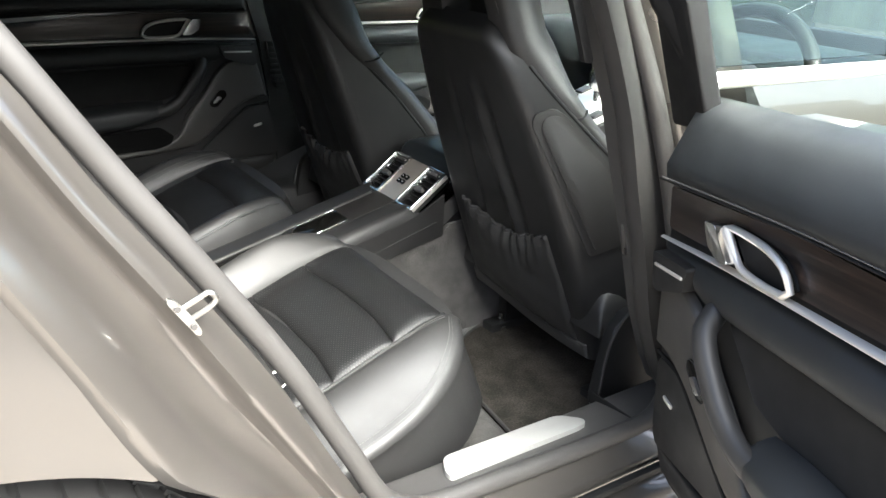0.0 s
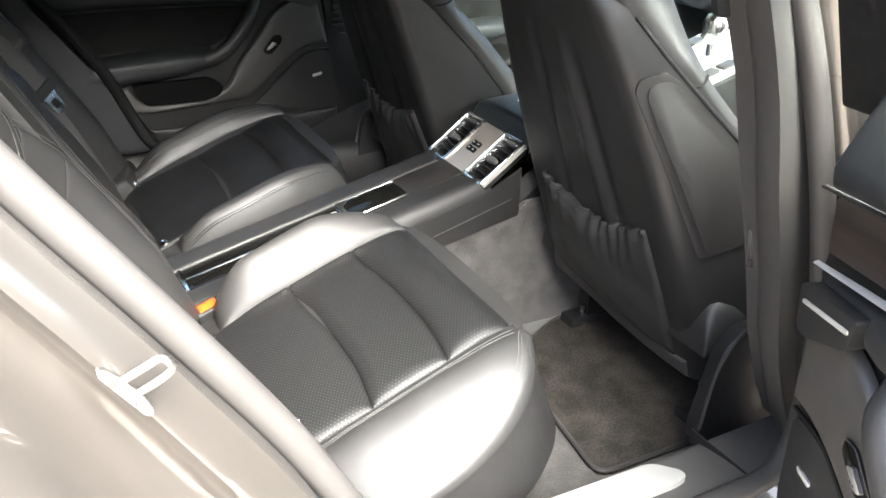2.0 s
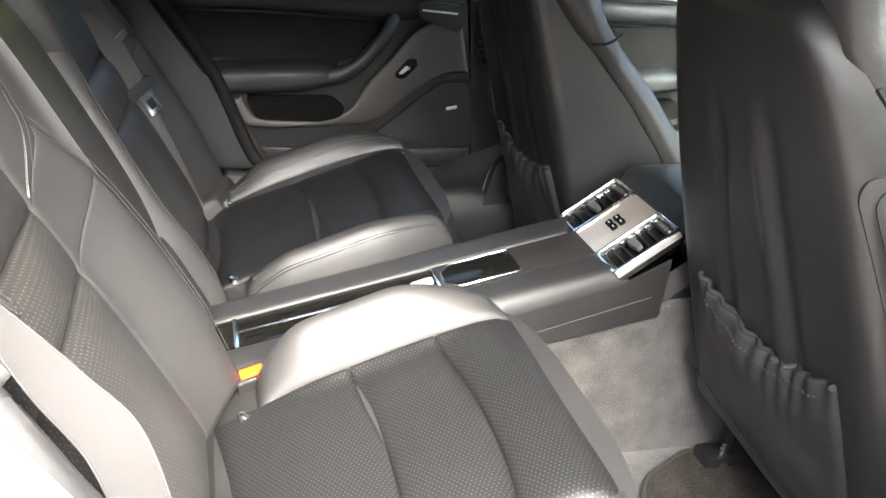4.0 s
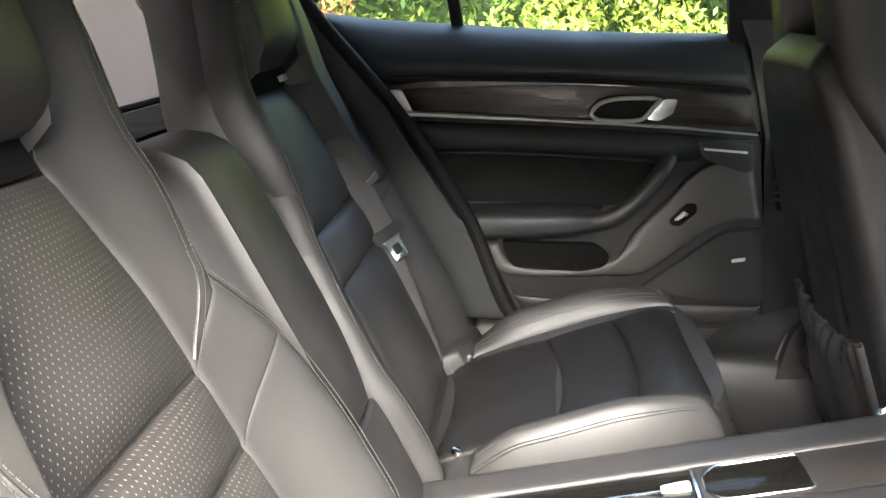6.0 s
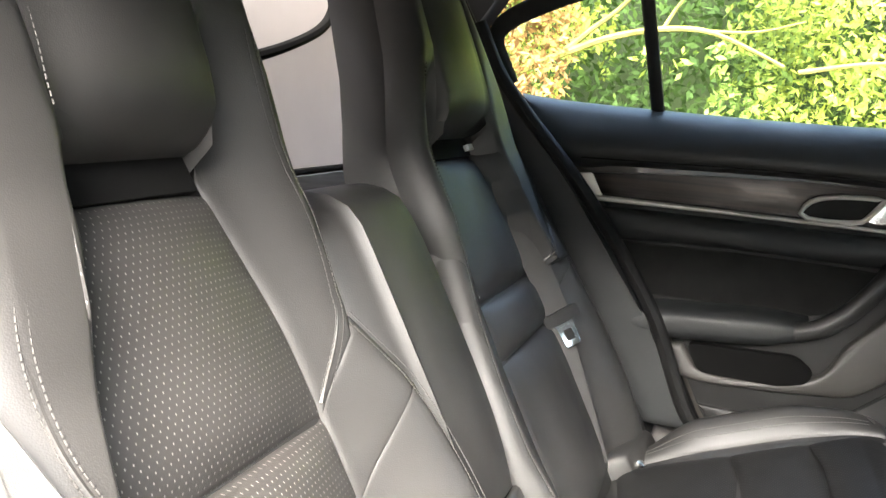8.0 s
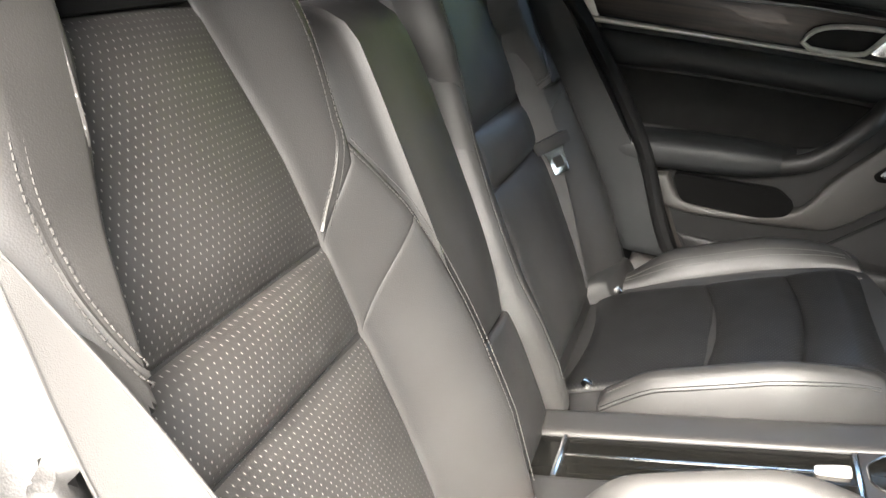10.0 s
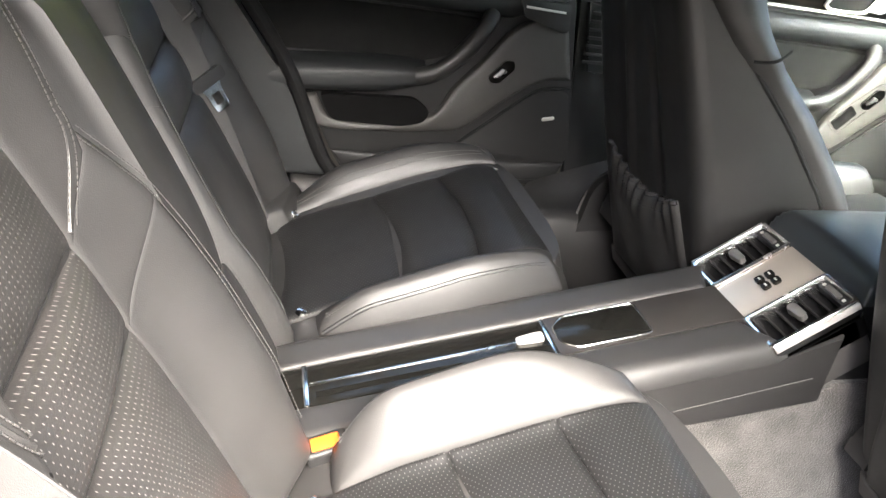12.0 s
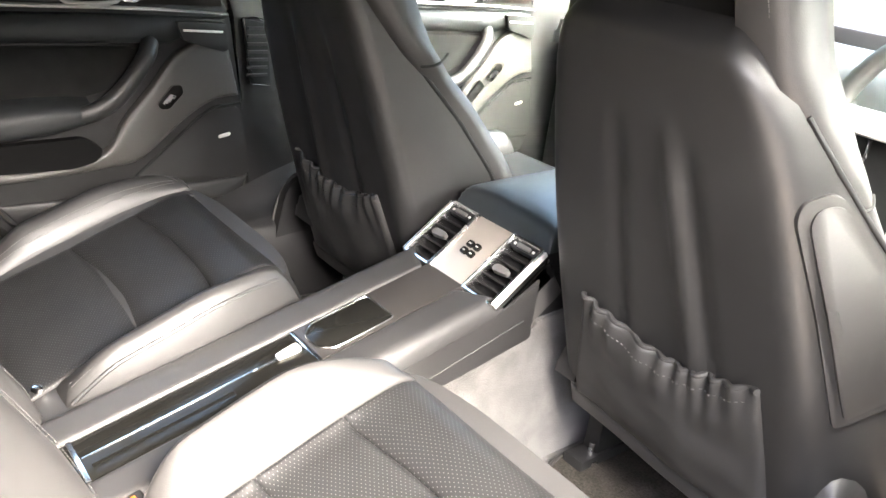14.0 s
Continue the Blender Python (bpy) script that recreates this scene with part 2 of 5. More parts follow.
def curve(pts, n):
    """n points along a smooth line through pts."""
    P = [np.array(p, float) for p in pts]
    if len(P) == 2:
        return [P[0] + (P[1] - P[0]) * k / (n - 1) for k in range(n)]
    d = np.r_[0, np.cumsum([np.linalg.norm(b - a) for a, b in zip(P, P[1:])])]
    out = []
    for s in np.linspace(0, d[-1], n):
        i = min(int(np.searchsorted(d, s, "right")) - 1, len(P) - 2)
        u = (s - d[i]) / max(d[i + 1] - d[i], 1e-9)
        m0 = (P[i + 1] - P[i - 1]) / (d[i + 1] - d[i - 1]) if i > 0 else (P[1] - P[0]) / (d[1] - d[0])
        m1 = (P[i + 2] - P[i]) / (d[i + 2] - d[i]) if i + 2 < len(P) else (P[-1] - P[-2]) / (d[-1] - d[-2])
        w = d[i + 1] - d[i]
        out.append((2 * u**3 - 3 * u**2 + 1) * P[i] + (u**3 - 2 * u**2 + u) * w * m0 + (3 * u**2 - 2 * u**3) * P[i + 1] + (u**3 - u**2) * w * m1)
    return out


def smooth(a, b, x):
    u = min(1.0, max(0.0, (x - a) / (b - a))) if a != b else float(x >= a)
    return u * u * (3 - 2 * u)


def steps(length, e0, e1, n):
    """Positions from 0 to 1 that crowd into the two rounded ends."""
    a, b = min(e0 / max(length, 1e-6), 0.45), min(e1 / max(length, 1e-6), 0.45)
    q = [1 - math.cos(k * math.pi / 10) for k in range(6)]
    return [a * x for x in q] + [a + (1 - a - b) * k / n for k in range(1, n)] + [1 - b * x for x in reversed(q)]


def pad(L, R, surf, edge=0.012, drop=0.02, bulge=0.01, n=16, m=8, lift=0.0, relief=None, bm=None, closed=True):
    """A padded panel between two border lines in the plane of surf(a, b, height). edge and drop: how wide and how deep its
    borders round off, one number or (first line, second line, start, end)."""
    bm = bm or bmesh.new()
    uvl = bm.loops.layers.uv.verify()
    edge = edge if isinstance(edge, tuple) else (edge,) * 4
    drop = drop if isinstance(drop, tuple) else (drop,) * 4
    A, B = curve(L, 40), curve(R, 40)
    length = sum(np.linalg.norm((A[k + 1] + B[k + 1] - A[k] - B[k]) / 2) for k in range(39))
    width = max(np.linalg.norm(a - b) for a, b in zip(A, B))
    us, vs = steps(length, edge[2], edge[3], n), steps(width, edge[0], edge[1], m)
    rows, coords = [], {}

    def at(C, u):
        k = min(int(u * 39), 38)
        return C[k] + (C[k + 1] - C[k]) * (u * 39 - k)

    for u in us:
        a, b = at(A, u), at(B, u)
        w = np.linalg.norm(b - a)
        row = []
        for v in vs:
            p = a + (b - a) * v
            fall = 0.0
            for d, e, f in zip((v * w, (1 - v) * w, u * length, (1 - u) * length), edge, drop):
                x = min(1.0, d / max(e, 1e-6))
                fall = max(fall, f * (1 - math.sqrt(max(0.0, 1 - (1 - x) ** 2))))
            h = lift - fall + bulge * (1 - (2 * v - 1) ** 2) * (1 - (2 * u - 1) ** 4)
            if relief:
                h += relief(u, v)
            vert = bm.verts.new(surf(p[0], p[1], h))
            coords[vert] = (p[0], p[1])
            row.append(vert)
        rows.append(row)
    for r0, r1 in zip(rows, rows[1:]):
        for k in range(len(vs) - 1):
            bm.faces.new((r0[k], r0[k + 1], r1[k + 1], r1[k]))
        if closed:
            bm.faces.new((r0[0], r1[0], r1[-1], r0[-1]))
    for f in bm.faces:
        for lo in f.loops:
            lo[uvl].uv = coords.get(lo.vert, (0, 0))
    return bm


def slab(outline, surf, h0, h1, bevel=0.003, segs=2, bm=None):
    """A flat piece of the given outline, from height h0 to h1 over surf."""
    bm = bm or bmesh.new()
    lo = [bm.verts.new(surf(a, b, h0)) for a, b in outline]
    hi = [bm.verts.new(surf(a, b, h1)) for a, b in outline]
    k = len(outline)
    faces = [bm.faces.new(hi), bm.faces.new(list(reversed(lo)))]
    for i in range(k):
        faces.append(bm.faces.new((lo[i], lo[(i + 1) % k], hi[(i + 1) % k], hi[i])))
    if bevel:
        edges = list({e for f in faces for e in f.edges})
        bmesh.ops.bevel(bm, geom=edges, offset=bevel, segments=segs, affect="EDGES", profile=0.6, clamp_overlap=True)
    return bm


def rounded(pts, r, n=4):
    """An outline with its corners cut round."""
    out = []
    k = len(pts)
    for i in range(k):
        p, a, b = Vector(pts[i]), Vector(pts[i - 1]), Vector(pts[(i + 1) % k])
        da, db = (a - p), (b - p)
        q = min(r, da.length * 0.45, db.length * 0.45)
        s, e = p + da.normalized() * q, p + db.normalized() * q
        for j in range(n + 1):
            u = j / n
            v = s * (1 - u) ** 2 + p * 2 * u * (1 - u) + e * u * u
            out.append((v.x, v.y))
    return out


def box(x0, y0, z0, x1, y1, z1, bevel=0.004, segs=2, bm=None, m=None):
    bm = bm or bmesh.new()
    vs = bmesh.ops.create_cube(bm, size=1)["verts"]
    for v in vs:
        v.co = Vector(((x0 + x1) / 2 + v.co.x * (x1 - x0), (y0 + y1) / 2 + v.co.y * (y1 - y0), (z0 + z1) / 2 + v.co.z * (z1 - z0)))
        if m:
            v.co = m @ v.co
    if bevel:
        bmesh.ops.bevel(bm, geom=list({e for v in vs for e in v.link_edges}), offset=bevel, segments=segs, affect="EDGES", profile=0.6, clamp_overlap=True)
    return bm


def tube(pts, r, segs=8, closed=False, bm=None, taper=1.0, flat=1.0, up=(0, 0, 1)):
    """A round bar along 3D points. flat squeezes it across up."""
    bm = bm or bmesh.new()
    P = [Vector(p) for p in pts]
    rings = []
    for i, p in enumerate(P):
        t = (P[(i + 1) % len(P)] - P[i - 1]) if closed else (P[min(i + 1, len(P) - 1)] - P[max(i - 1, 0)])
        t.normalize()
        s = t.cross(Vector(up))
        s = s.normalized() if s.length > 1e-4 else t.orthogonal().normalized()
        w = s.cross(t).normalized()
        rr = r * (1 + (taper - 1) * i / max(1, len(P) - 1))
        rings.append([bm.verts.new(p + s * rr * math.cos(2 * math.pi * k / segs) + w * rr * flat * math.sin(2 * math.pi * k / segs)) for k in range(segs)])
    pairs = list(zip(rings, rings[1:])) + ([(rings[-1], rings[0])] if closed else [])
    for a, b in pairs:
        for k in range(segs):
            bm.faces.new((a[k], a[(k + 1) % segs], b[(k + 1) % segs], b[k]))
    if not closed:
        bm.faces.new(list(reversed(rings[0])))
        bm.faces.new(rings[-1])
    return bm


def stitch(pts, surf, offset=0.0, pitch=0.0042, size=0.0029, thick=0.0006, lift=0.0014, bm=None):
    """A row of single stitches along a line of the plane of surf, moved sideways by offset."""
    bm = bm or bmesh.new()
    C = curve(pts, 120)
    d = np.r_[0, np.cumsum([np.linalg.norm(b - a) for a, b in zip(C, C[1:])])]

    def at(s):
        k = min(max(int(np.searchsorted(d, s, "right")) - 1, 0), 118)
        t = (C[k + 1] - C[k]) / max(d[k + 1] - d[k], 1e-9)
        return C[k] + t * (s - d[k]) + np.array((-t[1], t[0])) * offset

    s = pitch
    while s < d[-1] - pitch:
        a, b = at(s), at(s + size)
        a, b = surf(a[0], a[1], lift), surf(b[0], b[1], lift)
        tube([a, b], thick, 5, bm=bm)
        s += pitch
    return bm


def lathe(profile, segs=24, axis="z", bm=None, m=None):
    """A turned body from (radius, height) pairs."""
    bm = bm or bmesh.new()
    rings = []
    for r, h in profile:
        ring = []
        for k in range(segs):
            c, s = r * math.cos(2 * math.pi * k / segs), r * math.sin(2 * math.pi * k / segs)
            p = Vector({"z": (c, s, h), "y": (c, h, s), "x": (h, c, s)}[axis])
            ring.append(bm.verts.new(m @ p if m else p))
        rings.append(ring)
    for a, b in zip(rings, rings[1:]):
        for k in range(segs):
            bm.faces.new((a[k], a[(k + 1) % segs], b[(k + 1) % segs], b[k]))
    bm.faces.new(rings[0])
    bm.faces.new(rings[-1])
    return bm


def interp(x, xs, ys):
    return float(np.interp(x, xs, ys))


def ribbon(pts, normals, width, n=40, thick=0.0012):
    """A strap along 3D points whose face looks along the given normals."""
    bm = bmesh.new()
    C, N = curve(pts, n), curve(normals, n)
    rows = []
    for k in range(n):
        t = Vector(C[min(k + 1, n - 1)] - C[max(k - 1, 0)]).normalized()
        f = Vector(N[k])
        w = t.cross(f).normalized()
        f = w.cross(t).normalized()
        c = Vector(C[k])
        rows.append([bm.verts.new(c + w * width * a + f * thick * b) for a, b in ((-0.5, -0.5), (-0.5, 0.5), (-0.3, 1.0), (0, 1.1), (0.3, 1.0), (0.5, 0.5), (0.5, -0.5))])
    for a, b in zip(rows, rows[1:]):
        for k in range(7):
            bm.faces.new((a[k], a[(k + 1) % 7], b[(k + 1) % 7], b[k]))
    bm.faces.new(rows[0])
    bm.faces.new(rows[-1])
    return bm


def sheet(curves, n=40, bm=None):
    """A skin lofted through lines of 3D points."""
    bm = bm or bmesh.new()
    rows = [[bm.verts.new(Vector(p)) for p in curve(c, n)] for c in curves]
    for a, b in zip(rows, rows[1:]):
        for k in range(n - 1):
            bm.faces.new((a[k], a[k + 1], b[k + 1], b[k]))
    return bm


def loft(curves, n=40, m=4):
    """A skin lofted smoothly through a few guiding lines."""
    C = [curve(c, n) for c in curves]
    k = m * (len(C) - 1) + 1
    return sheet([[curve([c[i] for c in C], k)[j] for i in range(n)] for j in range(k)], n)


def thicken(bm, d):
    bmesh.ops.recalc_face_normals(bm, faces=bm.faces)
    bmesh.ops.solidify(bm, geom=bm.faces[:], thickness=d)
    return bm




# ---- ground and distance ----
bm = bmesh.new()
bmesh.ops.create_grid(bm, x_segments=60, y_segments=60, size=400)
solid("ground", bm, ASPHALT, "pale gravel driveway round the parked car", "ground", kind="structure")
# walls out of view, added only to hold back low skylight
bm = box(-7.6, -7.4, 0, 9.6, -6.8, 3.2, 0.1)
box(-7.6, -6.8, 0, -7.0, 4.5, 3.4, 0.1, bm=bm)
box(9.0, -6.8, 0, 9.6, 4.5, 2.8, 0.1, bm=bm)
solid("wall_sky_blocker", bm, BLOCKER, "unseen dark wall added round the drive to block low skylight", "wall", kind="structure")

# ---- rear seats ----
BX, BZ, BS = -0.02, 0.40, 0.55
BN = Vector((1, 0, BS)).normalized()


def back_width(z):
    return interp(z, (0.40, 0.55, 0.63, 0.70, 0.77, 0.86, 0.92, 1.0, 1.1), (0.258, 0.262, 0.254, 0.236, 0.208, 0.202, 0.192, 0.168, 0.132))


EDGE_Z, EDGE_Q = (0.70, 0.715, 0.77, 0.85, 0.90, 0.93), (0.131, 0.127, 0.111, 0.080, 0.072, 0.078)


def rear_seat(s, inner_rise, outer_rise):
    """A rear bucket seat; s is -1 on the car's right and 1 on its left. q runs from the seat's middle towards the console."""
    yc = 0.345 * s
    origin = Vector((0.15, yc, 0.22))
    seat = thing("bucket_seat", Matrix.Translation(origin), "black leather rear bucket seat with perforated centre and pale stitching", "car seat", "rear seats")

    def flat(q, z, h):
        return Vector((BX - BS * (z - BZ), yc - s * q, z)) + BN * h - origin

    def back(q, z, h):
        w = back_width(z)
        rise = interp(z, (0.40, 0.5, 0.70, 0.78, 0.88, 0.95, 1.1), (0.045, 0.055, 0.05, 0.045, 0.05, 0.065, 0.085))
        core = interp(z, (0.893, 0.902, 0.95, 1.1), (0.0, 0.045, 0.058, 0.080))
        core *= 1 - smooth(0.086, 0.100, abs(q)) * (1 - smooth(0.93, 1.0, z))
        if q < 0:
            e = interp(z, EDGE_Z, EDGE_Q)
            k = smooth(e - 0.010, e + 0.014, abs(q)) if z > 0.70 else smooth((0.50 + (z - 0.6)) * w if z > 0.6 else 0.5 * w, 0.92 * w, abs(q))
        else:
            rise -= interp(z, (0.70, 0.78, 0.9, 1.0), (0.0, 0.012, 0.015, 0.0))
            if s > 0:
                rise -= interp(z, (0.45, 0.55, 0.70, 0.80), (0.012, 0.024, 0.024, 0.0))
            k = smooth(0.50 * w, 0.95 * w, abs(q))
        return flat(q, z, h + core + (rise - core) * k)

    def base(x, q, h):
        return Vector((x - 0.37 * h, yc - s * q, 0.405 + 0.40 * (x - 0.02) - 3.0 * max(0, x - 0.30) ** 2 + 0.93 * h)) - origin

    def cush(x, q, h):
        top = smooth(0.0, 0.12, x) * (1 - smooth(0.22, 0.40, x))
        rise = inner_rise * top * smooth(0.150, 0.225, q) if q > 0 else outer_rise * top * smooth(0.160, 0.205, -q) - 0.050 * smooth(0.195, 0.32, -q)
        return base(x, q, h + rise - 0.006 * (1 - (q / 0.17) ** 2 if abs(q) < 0.17 else 0))

    # cushion: skirt, three panels with a recessed strip beside them, two bolsters
    part("cushion_base", slab(rounded([(-0.08, -0.225), (0.22, -0.228), (0.31, -0.215), (0.362, -0.185), (0.385, -0.1), (0.385, 0.1), (0.365, 0.2), (0.27, 0.238), (-0.08, 0.235)], 0.06),
                              base, -0.17, -0.006, 0.016, 4), LEATHER, seat)
    part("side_skirt", slab(rounded([(-0.08, -0.292), (0.20, -0.296), (0.278, -0.275), (0.335, -0.232), (0.372, -0.165), (0.30, -0.1), (-0.08, -0.1)], 0.05), base, -0.165, -0.032, 0.018, 4), LEATHER, seat)
    part("under_pad", pad([(-0.07, -0.184), (0.15, -0.184), (0.35, -0.18)], [(-0.07, 0.18), (0.15, 0.18), (0.36, 0.175)], cush, 0.01, 0.035, 0.0, 24, 30, lift=-0.009), LEATHER, seat)
    part("recessed_strip", pad([(-0.03, -0.178), (0.15, -0.178), (0.355, -0.172)], [(-0.03, -0.150), (0.15, -0.150), (0.362, -0.146)], cush, 0.004, 0.004, 0.0, 24, 4, lift=-0.006), LEATHER_SOFT, seat)
    e = -0.156
    for x0, x1, lip in ((-0.02, 0.152, 0), (0.150, 0.260, 0), (0.258, 0.372, 1)):
        c = 0.012
        part("centre_panel", pad([(x0, e), (x0 + c, -0.06), (x0 + c, 0.06), (x0, 0.172)], [(x1, e), (x1 + c * (1 - lip), -0.06), (x1 + c * (1 - lip), 0.06), (x1, 0.172)],
                                 cush, (0.022, 0.05 if lip else 0.022, 0.022, 0.012), (0.011, 0.045 if lip else 0.011, 0.012, 0.008), 0.008, 22, 14, lift=0.002), PERF_FINE, seat, "finely perforated black leather panel")
    part("inner_bolster", pad([(0.025, 0.171), (0.1, 0.171), (0.25, 0.171), (0.372, 0.174)], [(0.035, 0.238), (0.1, 0.246), (0.25, 0.246), (0.352, 0.222)],
                              cush, (0.010, 0.03, 0.03, 0.03), (0.008, 0.10, 0.04, 0.07), 0.008, 22, 12), LEATHER, seat)
    part("outer_bolster", pad([(-0.06, -0.172), (0.1, -0.172), (0.25, -0.172), (0.365, -0.165)], [(-0.06, -0.302), (0.1, -0.306), (0.20, -0.304), (0.275, -0.283), (0.33, -0.245), (0.366, -0.190)],
                              cush, (0.014, 0.010, 0.03, 0.012), (0.011, 0.012, 0.04, 0.02), 0.003, 30, 18, lift=0.003), LEATHER, seat)
    bm = bmesh.new()
    for q in (-0.181, -0.188):
        stitch([(-0.03, q), (0.1, q), (0.25, q), (0.345, q + 0.003)], cush, lift=0.0054, bm=bm)
    for q in (0.0, 0.006):
        stitch([(0.05, 0.216 - q), (0.1, 0.222 - q), (0.25, 0.222 - q), (0.33, 0.206 - q)], cush, lift=0.0016 + 0.3 * q, bm=bm)
    for q in (0.0, 0.007):
        stitch([(0.0, -0.290 + q), (0.1, -0.294 + q), (0.20, -0.292 + q), (0.268, -0.272 + q), (0.320, -0.236 + q), (0.352, -0.190 + q)], cush, lift=0.0038 + 0.1 * q, bm=bm)
    tagged(part("stitching", bm, THREAD, seat, "rows of pale thread stitches"), kind="stuff")

    part("corner_wedge", pad([(-0.055, -0.10), (-0.065, -0.17), (-0.05, -0.24)], [(0.012, -0.135), (0.03, -0.19), (0.035, -0.255)], base, 0.010, 0.03, 0.008, 10, 6, lift=0.026), LEATHER, seat)
    part("outer_piping", tube([cush(x, q, -0.012) for x, q in curve([(-0.02, -0.293), (0.1, -0.297), (0.20, -0.295), (0.272, -0.276), (0.326, -0.238), (0.358, -0.188)], 40)], 0.0026, 6), RUBBER_BLACK, seat)
    part("inner_piping", tube([cush(x, q, -0.012) for x, q in curve([(0.045, 0.226), (0.1, 0.232), (0.25, 0.232), (0.335, 0.212)], 24)], 0.0030, 6), LEATHER_SOFT, seat)

    # backrest
    zs = (0.38, 0.50, 0.58, 0.66, 0.72, 0.78, 0.86, 0.92, 1.0, 1.08, 1.11)
    side = [(back_width(z) - (0.02 if z < 0.8 else 0.035), z) for z in zs]
    part("back_shell", slab(side + [(-q, z) for q, z in reversed(side)], flat, -0.05, -0.004, 0.012, 3), SHELL, seat)
    zs = (0.39, 0.45, 0.52, 0.60, 0.66, 0.72, 0.78, 0.84, 0.90, 0.96, 1.02, 1.10)
    part("under_pad", pad([(-back_width(z), z) for z in zs], [(back_width(z), z) for z in zs], lambda q, z, h: back(q, z, h - (interp(z, (0.885, 0.895, 0.93), (0.0, 0.05, 0.0)) if abs(q) < 0.088 else 0.0)),
                          (0.050, 0.050, 0.01, 0.02), (0.11, 0.11, 0.01, 0.05), 0.0, 60, 70, lift=-0.006), LEATHER, seat)
    rows = (((0.136, 0.40), (0.141, 0.53), (0.136, 0.630)), ((0.136, 0.628), (0.134, 0.66), (0.132, 0.701)), ((0.132, 0.699), (0.121, 0.79), (0.098, 0.889)))
    for j, r in enumerate(rows):
        part("centre_panel", pad([(-q, z) for q, z in r], list(r), back, (0.012, 0.012, 0.030, 0.030), (0.007, 0.007, 0.010, 0.024 if j == 2 else 0.010), 0.016, 24, 20, lift=0.001, closed=False), PERF if s < 0 else LEATHER, seat,
             "black leather panel with rows of pale perforations" if s < 0 else "smooth black leather panel")
    for k in (1, -1):
        def sd(pts):
            return [(k * q, z) for q, z in pts]
        w = 0.016 if k > 0 or s > 0 else 0.0
        part("bolster", pad(sd([(0.134, 0.40), (0.139, 0.53), (0.134, 0.632)]), sd([(0.238 + w, 0.39), (0.245 + w, 0.53), (0.236 + w, 0.62), (0.213 + w, 0.702)]), back,
                            (0.008, 0.026, 0.01, 0.006), (0.0042, 0.050, 0.01, 0.0026), 0.002, 24, 14), LEATHER, seat)
        part("bolster", pad(sd([(0.134, 0.629), (0.132, 0.66), (0.130, 0.706)]), sd([(0.2135 + w, 0.699), (0.198 + w, 0.730), (0.178 + w, 0.770)]), back,
                            (0.008, 0.026, 0.006, 0.006), (0.0042, 0.050, 0.0026, 0.0040), 0.002, 16, 14), LEATHER, seat)
        inner = [(0.130, 0.702), (0.119, 0.79), (0.097, 0.884), (0.091, 0.93), (0.09, 1.0), (0.09, 1.09)] if k > 0 else [(0.129, 0.702), (0.106, 0.77), (0.076, 0.85), (0.070, 0.90), (0.080, 0.96), (0.088, 1.0), (0.09, 1.09)]
        part("shoulder_wing", pad(sd(inner), sd([(0.180 + 0.5 * w, 0.760), (0.190 + 0.5 * w, 0.80), (0.192 + 0.5 * w, 0.86), (0.185 + 0.5 * w, 0.92), (0.158 + 0.5 * w, 1.0), (0.125 + 0.5 * w, 1.10)]), back,
                                  (0.010 if k > 0 else 0.016, 0.026 if k > 0 else 0.055, 0.006, 0.02), (0.0045, 0.050, 0.0026, 0.05), 0.003, 36, 18, lift=0.0012, closed=False), LEATHER, seat)
        seam = [(0.135, 0.708), (0.158, 0.738), (0.172, 0.765), (0.179, 0.80), (0.182, 0.84), (0.178, 0.87), (0.165, 0.93), (0.15, 0.98)] if k > 0 else [(0.135, 0.706), (0.146, 0.718), (0.157, 0.753), (0.158, 0.783), (0.155, 0.81), (0.140, 0.855), (0.128, 0.90), (0.12, 0.96)]
        bm = stitch(sd(seam), back, 0.0, lift=0.0035 if k > 0 else 0.003)
        stitch(sd([(q - 0.007, z + 0.006 * (1 - j / 3 if j < 3 else 0)) for j, (q, z) in enumerate(seam)]), back, lift=0.0045 if k > 0 else 0.0035, bm=bm)
        part("seam_ridge", tube([back(k * (q - 0.0035), z + 0.002, 0.0008) for q, z in curve(seam, 50)], 0.0022, 6), LEATHER, seat)
        if k > 0 or s > 0:
            edge = [(0.178, 0.766), (0.197, 0.73), (0.212, 0.70), (0.232, 0.645), (0.243, 0.585), (0.244, 0.515), (0.238, 0.43)]
            stitch(sd(edge), back, lift=0.0015, bm=bm)
            stitch(sd(edge), back, k * -0.006, lift=0.0005, bm=bm)
        tagged(part("stitching", bm, BACK_THREAD, seat, "rows of grey thread stitches"), kind="stuff")
    part("head_restraint", pad([(-0.092, 0.905), (-0.090, 0.95), (-0.089, 1.02), (-0.08, 1.11)], [(0.092, 0.905), (0.090, 0.95), (0.089, 1.02), (0.08, 1.11)], back,
                               (0.012, 0.012, 0.030, 0.03), (0.006, 0.006, 0.040, 0.06), 0.016, 20, 14), LEATHER, seat, "smooth black leather head restraint")
    bm = stitch([(-0.080, 0.915), (-0.079, 0.96), (-0.077, 1.02), (-0.07, 1.10)], back, lift=0.003)
    tagged(part("stitching", bm, THREAD, seat, "rows of pale thread stitches"), kind="stuff")
    # black block painted as the shade down in the slot
    part("slot_shade", slab([(-0.088, 0.880), (0.088, 0.880), (0.084, 0.925), (-0.084, 0.925)], flat, -0.03, 0.004, 0.002), VOID, seat)
    part("slot_bar", slab([(-0.10, 0.886), (-0.05, 0.886), (-0.05, 0.894), (-0.10, 0.894)], flat, 0.004, 0.012, 0.001), SILVER, seat, "bare metal bar inside the slot")
